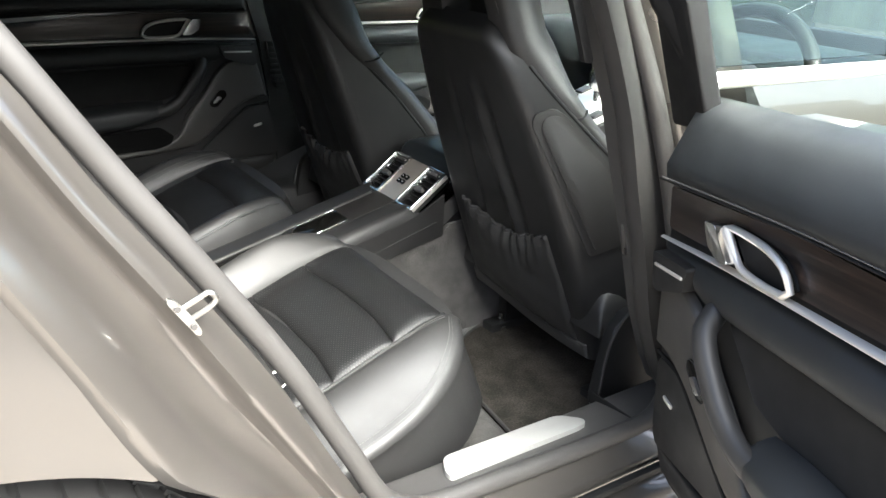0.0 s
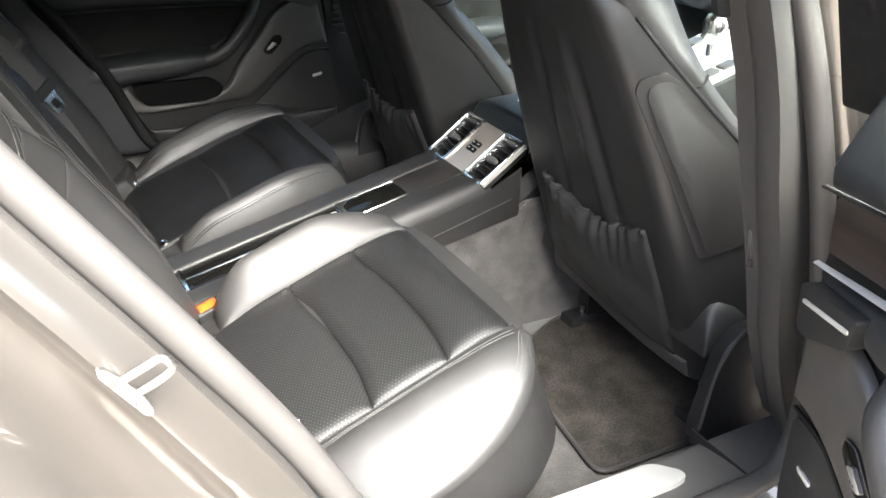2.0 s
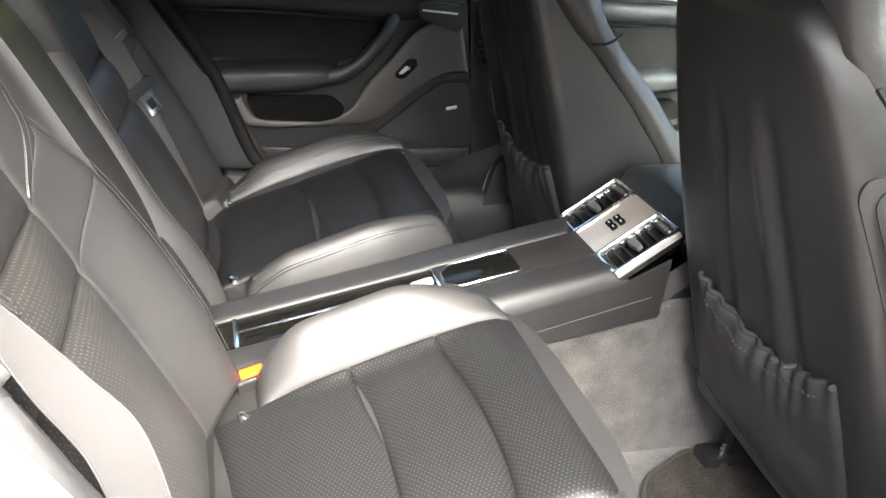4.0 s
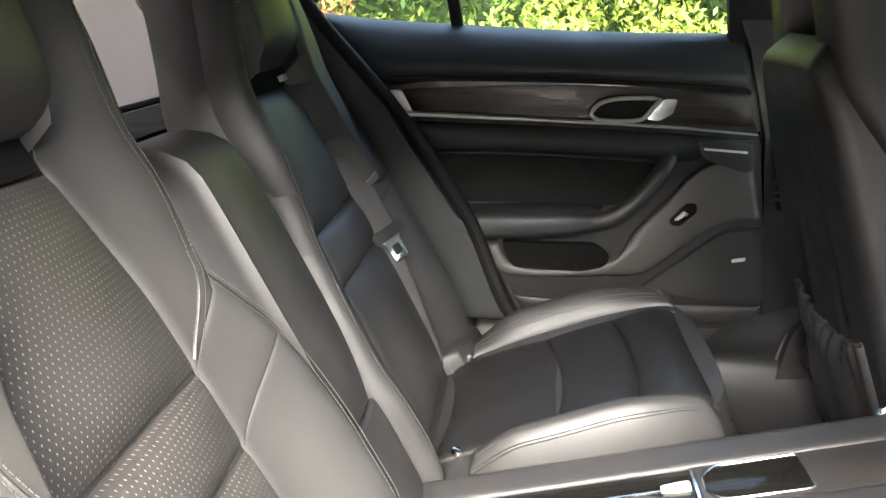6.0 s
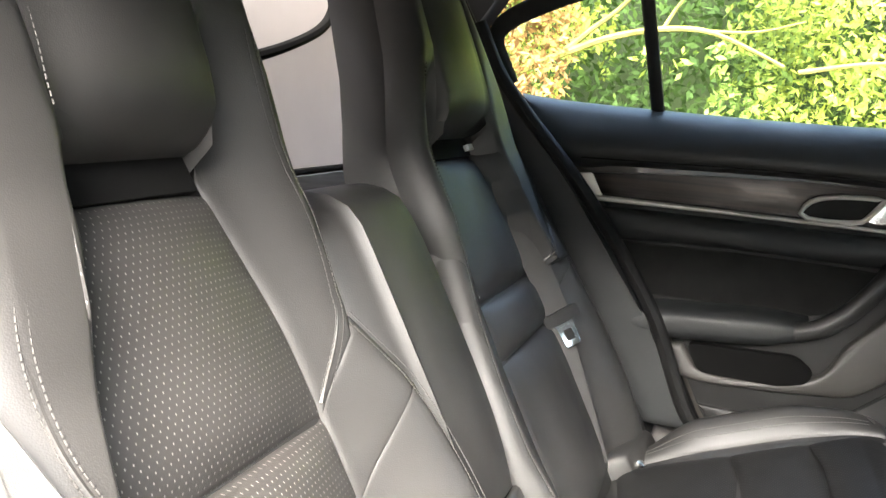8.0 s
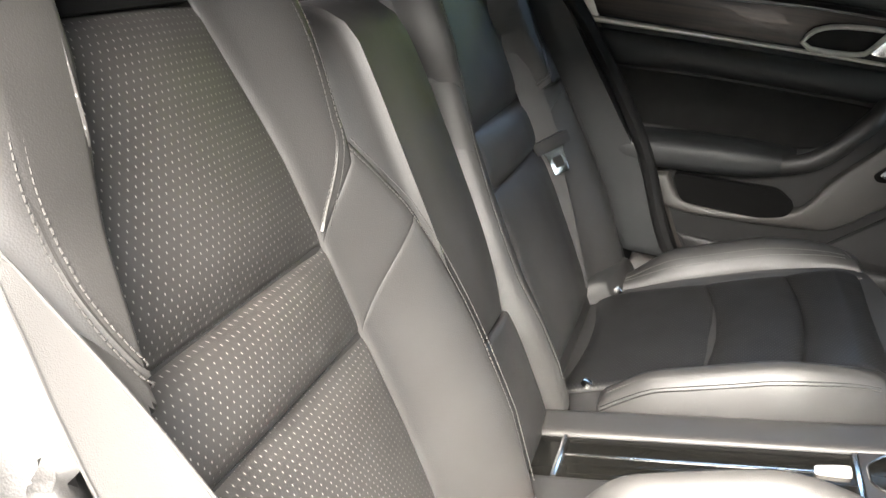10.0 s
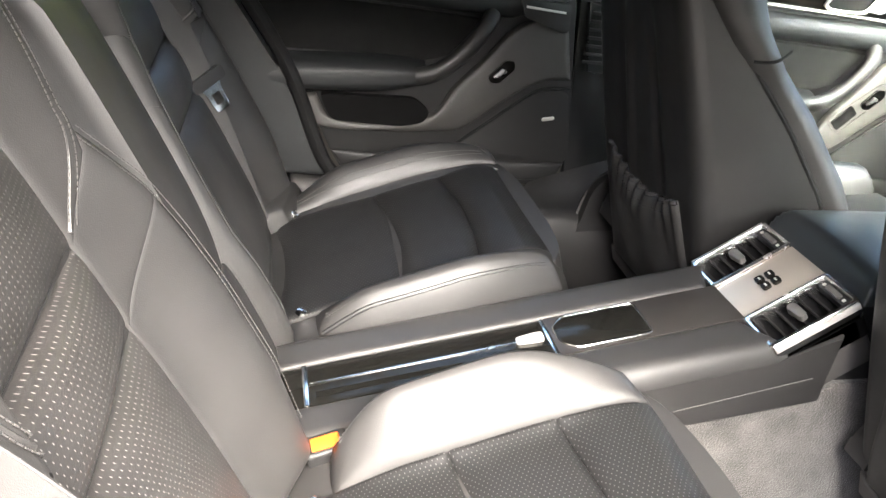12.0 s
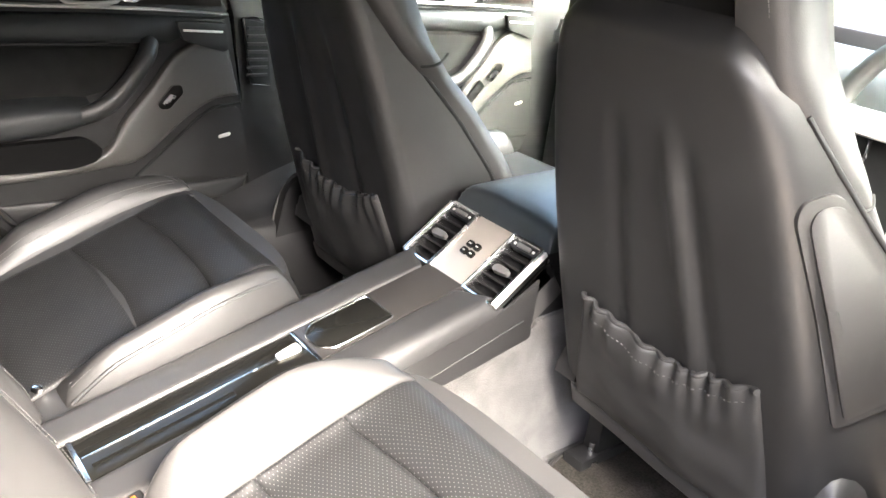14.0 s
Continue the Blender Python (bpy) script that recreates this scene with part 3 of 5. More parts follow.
    for q in (0.163, -0.160):
        p = cush(0.022, q, 0.003)
        part("stud", lathe([(0.0085, -0.004), (0.0085, 0.002), (0.006, 0.004), (0.003, 0.0045)], 16, m=Matrix.Translation(p) @ Euler((0, radians(20), 0)).to_matrix().to_4x4()), CHROME, seat, "small round chrome anchor stud")
    return seat, back, cush


right_seat, RB, RC = rear_seat(-1, 0.064, 0.016)
left_seat, LB, LC = rear_seat(1, 0.035, 0.040)

# middle of the backrest, between the two seats
mid = thing("folding_backrest", Matrix.Translation((-0.1, 0, 0.4)), "smooth black leather centre backrest between the rear seats", "backrest")


def midsurf(y, z, h):
    return Vector((BX - BS * (z - BZ) + 0.01, y, z)) + BN * h - Vector((-0.1, 0, 0.4))


part("upper_pad", pad([(-0.118, 0.535), (-0.122, 0.66), (-0.120, 0.80), (-0.105, 0.89)], [(0.105, 0.535), (0.118, 0.66), (0.120, 0.80), (0.105, 0.89)], midsurf,
                      (0.035, 0.045, 0.006, 0.06), (0.06, 0.06, 0.006, 0.10), 0.022, 26, 44, relief=lambda u, v: 0.009 * math.exp(-((v - 0.21) / 0.018) ** 2) - 0.008 * smooth(0.205, 0.10, v)), LEATHER, mid)
part("lower_pad", pad([(-0.115, 0.40), (-0.118, 0.532)], [(0.10, 0.40), (0.104, 0.532)], midsurf, (0.02, 0.02, 0.006, 0.006), (0.05, 0.05, 0.01, 0.006), 0.012, 8, 10), LEATHER, mid)
part("back_board", slab([(-0.12, 0.38), (0.12, 0.38), (0.12, 0.87), (-0.12, 0.87)], midsurf, -0.10, -0.04, 0.01), SHELL, mid)

# ---- centre console ----
console = thing("centre_console", Matrix.Translation((0.3, 0, 0.22)), "black leather rear centre console with gloss tray and silver vents", "console")
CO = Vector((0.3, 0, 0.22))


def con(x, y, h):
    return Vector((x - 0.25 * h, y, 0.418 + 0.262 * (x - 0.02) + 0.967 * h)) - CO


def side(x, z, h):
    return Vector((x, -h, z)) - CO


for k in (1, -1):
    part("rail", pad([(-0.06, 0.041 * k), (0.25, 0.041 * k), (0.525, 0.041 * k)], [(-0.06, 0.107 * k), (0.25, 0.107 * k), (0.555, 0.107 * k)], con,
                     (0.008, 0.022, 0.01, 0.01), (0.006, 0.035, 0.01, 0.01), 0.002, 20, 10, lift=0.003), LEATHER, console, "padded black leather rail")
    part("side_panel", slab([(-0.06, 0.33), (0.62, 0.48), (0.62, 0.575), (0.54, 0.53), (-0.06, 0.375)], side, 0.098 * k, 0.1085 * k, 0.003), LEATHER, console)
    bm = stitch([(0.0, 0.352), (0.30, 0.428), (0.60, 0.515)], side, lift=0.1095 * k)
    tagged(part("stitching", bm, THREAD, console, "row of pale thread stitches"), kind="stuff")
    part("tunnel_carpet", slab([(-0.06, 0.20), (0.95, 0.20), (0.95, 0.52), (0.64, 0.50), (0.62, 0.478), (-0.06, 0.328)], side, 0.06 * k, 0.100 * k, 0.004), CARPET, console, "grey carpet on the tunnel side")
part("core", slab([(-0.06, 0.21), (0.62, 0.21), (0.62, 0.54), (0.54, 0.525), (-0.06, 0.37)], side, -0.096, 0.096, 0.002), PLASTIC, console)
part("tray", slab([(-0.05, -0.040), (0.305, -0.040), (0.305, 0.040), (-0.05, 0.040)], con, -0.02, -0.003, 0.001), GLOSS, console, "gloss black tray")
part("tray_lining", slab([(0.028, -0.037), (0.20, -0.037), (0.20, -0.012), (0.028, -0.012)], con, -0.004, -0.0022, 0.0004), GLOSS, console)
part("tray_frame", slab([(0.014, -0.040), (0.020, -0.040), (0.020, 0.040), (0.014, 0.040)], con, -0.008, 0.0015, 0.001), CHROME, console, "thin chrome bar")
part("tray_frame", slab([(0.304, -0.040), (0.3085, -0.040), (0.3085, 0.040), (0.304, 0.040)], con, -0.008, 0.0015, 0.001), CHROME, console, "thin chrome bar")
part("tray_strip", slab([(0.022, 0.0045), (0.285, 0.0045), (0.285, 0.0070), (0.022, 0.0070)], con, -0.004, -0.0018, 0.0003), CHROME, console, "thin chrome strip along the tray")
part("tray_latch", slab(rounded([(0.268, 0.001), (0.29, -0.002), (0.301, -0.002), (0.301, 0.013), (0.29, 0.013), (0.268, 0.010)], 0.003), con, -0.004, 0.002, 0.001), SILVER, console, "bright silver latch")
part("top_plate", slab([(0.3095, -0.040), (0.535, -0.040), (0.535, 0.040), (0.3095, 0.040)], con, -0.02, 0.0008, 0.001), plastic("console_plate", (0.022, 0.020, 0.0185), 0.30, 0.36), console)
lid_line = rounded([(0.315, -0.016), (0.332, -0.034), (0.424, -0.034), (0.424, 0.034), (0.332, 0.034), (0.315, 0.016)], 0.008)
part("lid", slab(lid_line, con, -0.003, 0.0026, 0.001), GLOSS, console, "gloss black cup holder lid")
part("lid_rim", tube([con(x, y, 0.0022) for x, y in lid_line], 0.0013, 6, closed=True), CHROME, console, "thin chrome rim")

CHAMPAGNE = brushed("champagne_plate", (0.40, 0.36, 0.31), 0.42, 0.55)
SLAT = plastic("vent_slat_plastic", (0.012, 0.0112, 0.0110), 0.7, 0.8, 0.15)
KNOB = plastic("vent_knob_plastic", (0.085, 0.082, 0.078), 0.30, 0.40)
VO, VD, VN = Vector((0.536, 0, 0.549)), Vector((0.80, 0, 0.60)), Vector((-0.60, 0, 0.80))


def vsurf(y, b, h):
    return VO + VD * b + VN * h + Vector((0, y, 0)) - CO


part("vent_housing", slab(rounded([(-0.104, -0.004), (0.104, -0.004), (0.104, 0.112), (-0.104, 0.112)], 0.01), vsurf, -0.09, -0.021, 0.006), PLASTIC_GREY, console)
part("vent_plate", slab([(-0.0365, 0.000), (0.0365, 0.000), (0.0365, 0.112), (-0.0365, 0.112)], vsurf, -0.014, 0.002, 0.0012), CHAMPAGNE, console, "brushed champagne plate")


def ring_frame(outline, inset, surf, h0, h1):
    """A flat frame round an outline with a chamfered inner edge."""
    bm = bmesh.new()
    cx, cy = sum(p[0] for p in outline) / len(outline), sum(p[1] for p in outline) / len(outline)
    wx, wy = max(abs(p[0] - cx) for p in outline), max(abs(p[1] - cy) for p in outline)

    def loop(d, h):
        return [bm.verts.new(surf(cx + (x - cx) * (1 - d / wx), cy + (y - cy) * (1 - d / wy), h)) for x, y in outline]

    loops = [loop(0, h0), loop(0, h1 - 0.0012), loop(0.0012, h1), loop(inset * 0.7, h1), loop(inset, h1 - 0.003), loop(inset, h0)]
    for p, q in zip(loops, loops[1:] + loops[:1]):
        for i in range(len(outline)):
            j = (i + 1) % len(outline)
            bm.faces.new((p[i], p[j], q[j], q[i]))
    return bm


for k in (1, -1):
    y0, y1 = 0.0375 * k, 0.104 * k
    ring = rounded([(y0, -0.002), (y1, -0.002), (y1, 0.113), (y0, 0.113)], 0.006)
    vent = part("air_vent", slab(ring, vsurf, -0.05, -0.016, 0.001), VOID, console, "black air vent in a chrome frame")
    part("vent_frame", ring_frame(ring, 0.0066, vsurf, -0.02, 0.0055), CHROME, vent, "bright chrome frame")
    part("vent_flank", slab([(0.002, -0.005), (0.110, -0.005), (0.110, 0.003), (0.002, 0.003)], lambda b, h, y: vsurf(y1 + 0.002 * k + y * k, b, h), -0.0012, 0.0015, 0.0006), SILVER, vent)
    for j in range(6):
        b = 0.008 + 0.0145 * j
        part("slat", slab([(y0 + 0.005 * k, 0.005), (y1 - 0.005 * k, 0.005), (y1 - 0.005 * k, 0.0135), (y0 + 0.005 * k, 0.0135)], lambda y, u, h: vsurf(y, b + 0.004 - 0.25 * u + 0.97 * h, -0.0145 + 0.97 * u + 0.25 * h), -0.0013, 0.0013, 0.0005), SLAT, vent, sharp=25)
    ym = (y0 + y1) / 2
    part("vent_knob", slab(rounded([(ym - 0.015, 0.049), (ym + 0.011, 0.045), (ym + 0.015, 0.052), (ym + 0.010, 0.058), (ym - 0.013, 0.058)], 0.003), vsurf, -0.002, 0.0065, 0.0022), KNOB, vent, "grey vent knob")
    part("wheel_slot", slab(rounded([(ym - 0.025, 0.0945), (ym + 0.025, 0.0945), (ym + 0.025, 0.106), (ym - 0.025, 0.106)], 0.003), vsurf, -0.01, 0.0012, 0.001), PLASTIC, vent)
    part("vent_wheel", slab(rounded([(ym - 0.013, 0.097), (ym + 0.013, 0.097), (ym + 0.013, 0.1035), (ym - 0.013, 0.1035)], 0.002), vsurf, 0.001, 0.0042, 0.001), KNOB, vent)
    for y in (-0.019, 0.019):
        part("wheel_mark", slab(rounded([(ym + y - 0.002, 0.0985), (ym + y + 0.002, 0.0985), (ym + y + 0.002, 0.1025), (ym + y - 0.002, 0.1025)], 0.001), vsurf, 0.001, 0.0022, 0.0004), SILVER, vent)
for y in (-0.0075, 0.0075):
    for b in (0.049, 0.063):
        part("button", slab(rounded([(y - 0.006, b - 0.0055), (y + 0.006, b - 0.0055), (y + 0.006, b + 0.0055), (y - 0.006, b + 0.0055)], 0.003), vsurf, 0.002, 0.006, 0.0015), GLOSS, console, "small gloss black climate button")
        part("button_mark", slab([(y - 0.0025, b - 0.001), (y + 0.0025, b - 0.001), (y + 0.0025, b + 0.001), (y - 0.0025, b + 0.001)], vsurf, 0.0055, 0.0066, 0), SILVER, console, "pale mark on a button")

armrest = thing("armrest_box", Matrix.Translation((0.8, 0, 0.5)), "smooth black leather armrest between the front seats", "armrest")


def arm(x, y, h):
    return Vector((x, y, 0.628 + 0.03 * (x - 0.63) + h)) - Vector((0.8, 0, 0.5))


part("top_pad", pad([(0.632, -0.104), (0.99, -0.104)], [(0.632, 0.104), (0.99, 0.104)], arm, 0.02, 0.035, 0.012, 14, 10, lift=0.018), leather("armrest_leather", (0.034, 0.039, 0.041), 0.34, 0.42), armrest)
part("box_body", slab([(0.632, -0.092), (0.98, -0.092), (0.98, 0.092), (0.632, 0.092)], arm, -0.40, -0.012, 0.01), PLASTIC, armrest)


# ---- front seats ----
def front_seat(s, x0):
    yc = 0.322 * s
    origin = Vector((x0 + 0.1, yc, 0.22))
    seat = thing("front_seat", Matrix.Translation(origin), "black leather front sports seat with moulded back shell and map pocket", "car seat", "front seats")
    N = Vector((-1, 0, -0.36)).normalized()

    def flat(q, z, h):
        return Vector((x0 - 0.36 * (z - 0.603), yc + s * q, z)) + N * h - origin

    def across(z):
        """Half widths of the flat back towards the inner and the outer side, and how far the sides run forward."""
        zs = (0.345, 0.45, 0.60, 0.70, 0.78, 0.85, 0.90, 0.935, 0.97)
        return (interp(z, zs, (0.176, 0.180, 0.181, 0.178, 0.173, 0.165, 0.156, 0.145, 0.127)), interp(z, zs, (0.205, 0.200, 0.188, 0.172, 0.155, 0.137, 0.118, 0.098, 0.065)),
                interp(z, zs, (0.200, 0.190, 0.160, 0.122, 0.084, 0.054, 0.038, 0.030, 0.022)))

    def relief(q, z):
        fade = smooth(0.53, 0.60, z) * (1 - smooth(0.80, 0.89, z))
        rib = interp(z, (0.595, 0.856), (0.050, 0.008))
        return (0.0075 * math.exp(-((q - rib) / 0.012) ** 2) - 0.005 * math.exp(-((q - rib - 0.022) / 0.012) ** 2) - 0.006 * math.exp(-((q + 0.062) / 0.011) ** 2)) * fade - 0.05 * smooth(0.940, 0.985, z) ** 2

    def shell(q, z, h):
        return flat(q, z, h + relief(q, z))

    def flank(d, z, h):
        """The outer side of the shell, d forward of its rear corner."""
        return flat(across(z)[1] + 0.42 * d + 0.92 * h, z, -d + 0.39 * h)

    def section(z):
        a, b, d = across(z)
        P = [Vector((-a - 0.2 * d, -d)), Vector((-a, 0)), Vector((b, 0)), Vector((b + 0.42 * d, -d))]
        r = min(0.026, 0.6 * d)
        out = [P[0].lerp(P[1] + (P[0] - P[1]).normalized() * r, k / 5) for k in range(6)]
        for p, u, v in ((P[1], P[0], P[2]), (P[2], P[1], P[3])):
            e, f = p + (u - p).normalized() * r, p + (v - p).normalized() * r
            out += [e * (1 - t) ** 2 + p * 2 * t * (1 - t) + f * t * t for t in (0, 0.17, 0.33, 0.5, 0.67, 0.83, 1)]
            if p is P[1]:
                g = P[2] + (P[1] - P[2]).normalized() * r
                out += [f.lerp(g, k / 40) for k in range(1, 40)]
        return out + [(P[2] + (P[3] - P[2]).normalized() * r).lerp(P[3], k / 5) for k in range(1, 6)]

    levels = [0.345 + 0.59 * k / 44 for k in range(45)] + [0.945, 0.953, 0.960, 0.966, 0.971, 0.975]
    bm = bmesh.new()
    rows = []
    for z in levels:
        drop = 0.035 * (1 - smooth(0.345, 0.42, z))
        rows.append([bm.verts.new(flat(q, z + drop * smooth(0.1, -0.17, q), h + (relief(q, z) if -across(z)[0] < q < across(z)[1] else -0.05 * smooth(0.940, 0.985, z) ** 2))) for q, h in section(z)])
    for r0, r1 in zip(rows, rows[1:]):
        for k in range(len(r0) - 1):
            bm.faces.new((r0[k], r0[k + 1], r1[k + 1], r1[k]))
    part("back_shell", thicken(bm, 0.004), SHELL, seat, "moulded dark back shell with a raised rib", 60)
    ZB = (0.74, 0.78, 0.82, 0.89, 0.95, 1.0, 1.07, 1.12, 1.15)
    bm = bmesh.new()
    rows = []
    for k in range(56):
        z = 0.40 + 0.75 * k / 55
        a, b, d = across(min(z, 0.93))
        d = interp(z, (0.93, 1.0, 1.15), (d, 0.040, 0.050))
        a, b = a + 0.2 * d, b + 0.42 * d
        if z > 0.74:
            a = interp(z, ZB, (a, 0.196, 0.193, 0.178, 0.160, 0.150, 0.138, 0.118, 0.09)) if z > 0.78 else a
        b = interp(z, (0.40, 0.60, 0.66, 0.72, 0.78, 0.82, 0.86, 0.90, 0.95, 1.0, 1.07, 1.12, 1.15), (0.215, 0.196, 0.189, 0.182, 0.174, 0.168, 0.152, 0.136, 0.119, 0.106, 0.098, 0.086, 0.070))
        deep = interp(z, (0.40, 0.78, 0.82, 0.90, 1.0, 1.15), (0.062, 0.050, 0.052, 0.082, 0.090, 0.070))
        hollow = 0.045 * smooth(0.90, 0.96, z)
        ring = [(b - 0.014, -d + 0.008), (b - 0.002, -d - 0.004), (b + 0.005, -d - 0.018), (b + 0.006, -d - 0.45 * deep), (b - 0.002, -d - 0.75 * deep), (b - 0.030, -d - deep), (b * 0.5, -d - 0.8 * deep), (0, -d - 0.7 * deep), (-a * 0.5, -d - 0.8 * deep),
                (-a + 0.030, -d - deep), (-a + 0.002, -d - 0.75 * deep), (-a - 0.006, -d - 0.45 * deep), (-a - 0.005, -d - 0.018), (-a + 0.002, -d - 0.004), (-a + 0.014, -d + 0.008),
                (-a * 0.50, -d + 0.006), (-a * 0.40, -d - hollow), (0, -d - hollow), (b * 0.40, -d - hollow), (b * 0.52, -d + 0.006)]
        rows.append([bm.verts.new(flat(q, z, h)) for q, h in ring])
    for r0, r1 in zip(rows, rows[1:]):
        for k in range(20):
            bm.faces.new((r0[k], r0[(k + 1) % 20], r1[(k + 1) % 20], r1[k]))
    bm.faces.new(rows[0])
    bm.faces.new(rows[-1])
    part("back_pad", bm, LEATHER, seat, "rounded black leather seat back with its fixed head part", 70)
    for k in (1, -1):
        wing_seam = [flat(k * (0.1775 if k > 0 else 0.201) - k * 0.008 * (1 - math.sin(math.pi * j / 10)), 0.800 - 0.004 * math.sin(math.pi * j / 10), -0.078 - (0.036 if k > 0 else 0.052) * j / 10) for j in range(11)]
        part("wing_seam", tube(wing_seam, 0.0022, 6), RUBBER_BLACK, seat)
    for k in (1, -1):
        rim = []
        for j in range(30):
            z = 0.40 + 0.50 * j / 29
            a, b, d = across(z)
            rim.append(flat((b + 0.42 * d - 0.001) if k > 0 else (-a - 0.2 * d + 0.001), z, -d - 0.003))
        part("piping", tube(rim, 0.0036, 8), RUBBER_BLACK, seat)
    for k, q0, q1, q2 in ((1, 0.098, 0.087, 0.074), (-1, 0.112, 0.108, 0.100)):
        bm = stitch([(q0 * k, 0.955), (q1 * k, 1.02), (q2 * k, 1.11)], flat, lift=-0.0305)
        tagged(part("stitching", bm, THREAD, seat, "row of pale thread stitches"), kind="stuff")

    def sill(q):
        return 0.347 + 0.035 * (1 - smooth(-0.17, 0.1, q))

    part("lower_edge", pad([(q, sill(q)) for q in (-0.165, -0.08, 0.0, 0.1, 0.19)], [(q, sill(q) + 0.034) for q in (-0.165, -0.08, 0.0, 0.1, 0.192)], shell, 0.008, 0.006, 0.001, 24, 6, lift=0.005), PILLAR, seat, "lighter grey lower edge of the shell")

    # gathered map pocket
    def pleat(u, v):
        k = math.sin(v * 56 + 2.2 * math.sin(v * 9)) * 0.6 + 0.4 * noise.noise(Vector((v * 16, u * 2.2, 1.7)))
        return 0.0062 * k * (0.02 + 0.98 * u ** 6) + 0.008 * noise.noise(Vector((v * 4, u * 4, 8.1))) * (1 - 0.5 * u)

    def pocket(q, z, h):
        return shell(q, z - 0.030 * math.sin(math.pi * min(1, max(0, (q + 0.123) / 0.261))) * smooth(0.45, 0.604, z), h)

    o = 0.010
    part("map_pocket", pad([(-0.165 + o, 0.405), (-0.152 + o, 0.50), (-0.133 + o, 0.604)], [(0.158 + o, 0.375), (0.145 + o, 0.50), (0.128 + o, 0.604)], pocket,
                           (0.012, 0.012, 0.02, 0.006), (0.012, 0.012, 0.02, 0.008), 0.014, 26, 90, lift=0.008, relief=pleat), LEATHER, seat, "gathered black leather map pocket")
    part("pocket_hem", tube([pocket(-0.123 + 0.261 * k / 80, 0.602, 0.003 + pleat(1.0, k / 80)) for k in range(81)], 0.0042, 8), LEATHER, seat)
    bm = stitch([(-0.115, 0.586), (0.01, 0.586), (0.132, 0.586)], lambda q, z, h: pocket(q, z, h + 0.0082 + 0.0063 * (1 - (2 * (q + 0.124) / 0.263 - 1) ** 2) + pleat(0.93, (q + 0.124) / 0.263)), pitch=0.007)
    tagged(part("stitching", bm, THREAD, seat, "row of pale thread stitches"), kind="stuff")

    # side trim with its inset cover
    trim = rounded([(0.009, 0.815), (0.018, 0.831), (0.052, 0.832), (0.068, 0.808), (0.088, 0.760), (0.110, 0.700), (0.132, 0.630), (0.140, 0.575), (0.034, 0.566), (0.018, 0.72)], 0.012)
    part("side_trim", slab(trim, flank, -0.014, 0.0035, 0.0028, 3), TRIM, seat, "grey plastic side trim panel")
    inset = rounded([(0.021, 0.808), (0.031, 0.821), (0.053, 0.820), (0.065, 0.803), (0.084, 0.757), (0.105, 0.698), (0.126, 0.630), (0.133, 0.584), (0.046, 0.574), (0.029, 0.72)], 0.010)
    part("trim_inset", slab(inset, flank, 0.001, 0.0044, 0.0008), TRIM, seat)

    # seat cushion, base and hinge cover
    def cu(x, q, h):
        return Vector((x0 + x, yc + s * q, 0.44 + 0.16 * (x - 0.1) + h)) - origin
    part("cushion", pad([(0.10, -0.15), (0.35, -0.15), (0.58, -0.15)], [(0.10, 0.15), (0.35, 0.15), (0.58, 0.15)], cu, 0.02, 0.03, 0.01, 14, 10, lift=0.03), PERF_FINE, seat)
    for k, w in ((1, 0.24), (-1, 0.195)):
        part("cushion_bolster", pad([(0.06, 0.154 * k), (0.35, 0.154 * k), (0.58, 0.152 * k)], [(0.06, w * k), (0.35, w * k), (0.58, (w - 0.015) * k)], cu, 0.03, 0.07, 0.02, 14, 10, lift=0.06), LEATHER, seat)
    part("cushion_base", slab(rounded([(0.13, -0.17), (0.58, -0.17), (0.58, 0.21), (0.13, 0.22)], 0.05), cu, -0.10, 0.01, 0.02, 3), LEATHER, seat)
    hinge = [(0.02, 0.30), (0.10, 0.28), (0.22, 0.30), (0.22, 0.42), (0.10, 0.50), (0.05, 0.47)]
    for k in (1,):
        part("hinge_cover", slab(rounded(hinge, 0.05), lambda x, z, h: Vector((x0 + x, yc + s * k * (0.262 + h), z)) - origin, 0.0, 0.022, 0.006, 3), PLASTIC, seat, "curved black plastic hinge cover")
        part("hinge_rim", tube([Vector((x0 + x, yc + s * k * 0.285, z)) - origin for x, z in curve([(0.03, 0.33), (0.045, 0.44), (0.09, 0.495), (0.15, 0.47)], 14)], 0.003, 6), PLASTIC_GREY, seat)
    for k in (1, -1):
        part("seat_rail", box(x0 + 0.12 - origin.x, yc + 0.17 * k - 0.02 - origin.y, 0.0, x0 + 0.5 - origin.x, yc + 0.17 * k + 0.02 - origin.y, 0.035, 0.004), PLASTIC, seat, "black seat rail on the floor")
        part("riser", box(x0 + 0.16 - origin.x, yc + 0.17 * k - 0.015 - origin.y, 0.03, x0 + 0.42 - origin.x, yc + 0.17 * k + 0.015 - origin.y, 0.12, 0.004), PLASTIC, seat)
    return seat


front_seat(-1, 0.607)
front_seat(1, 0.546)


# ---- doors ----
PULL = leather("pull_handle_leather", (0.024, 0.0235, 0.023), 0.42, 0.54, 0.12, 0.40)


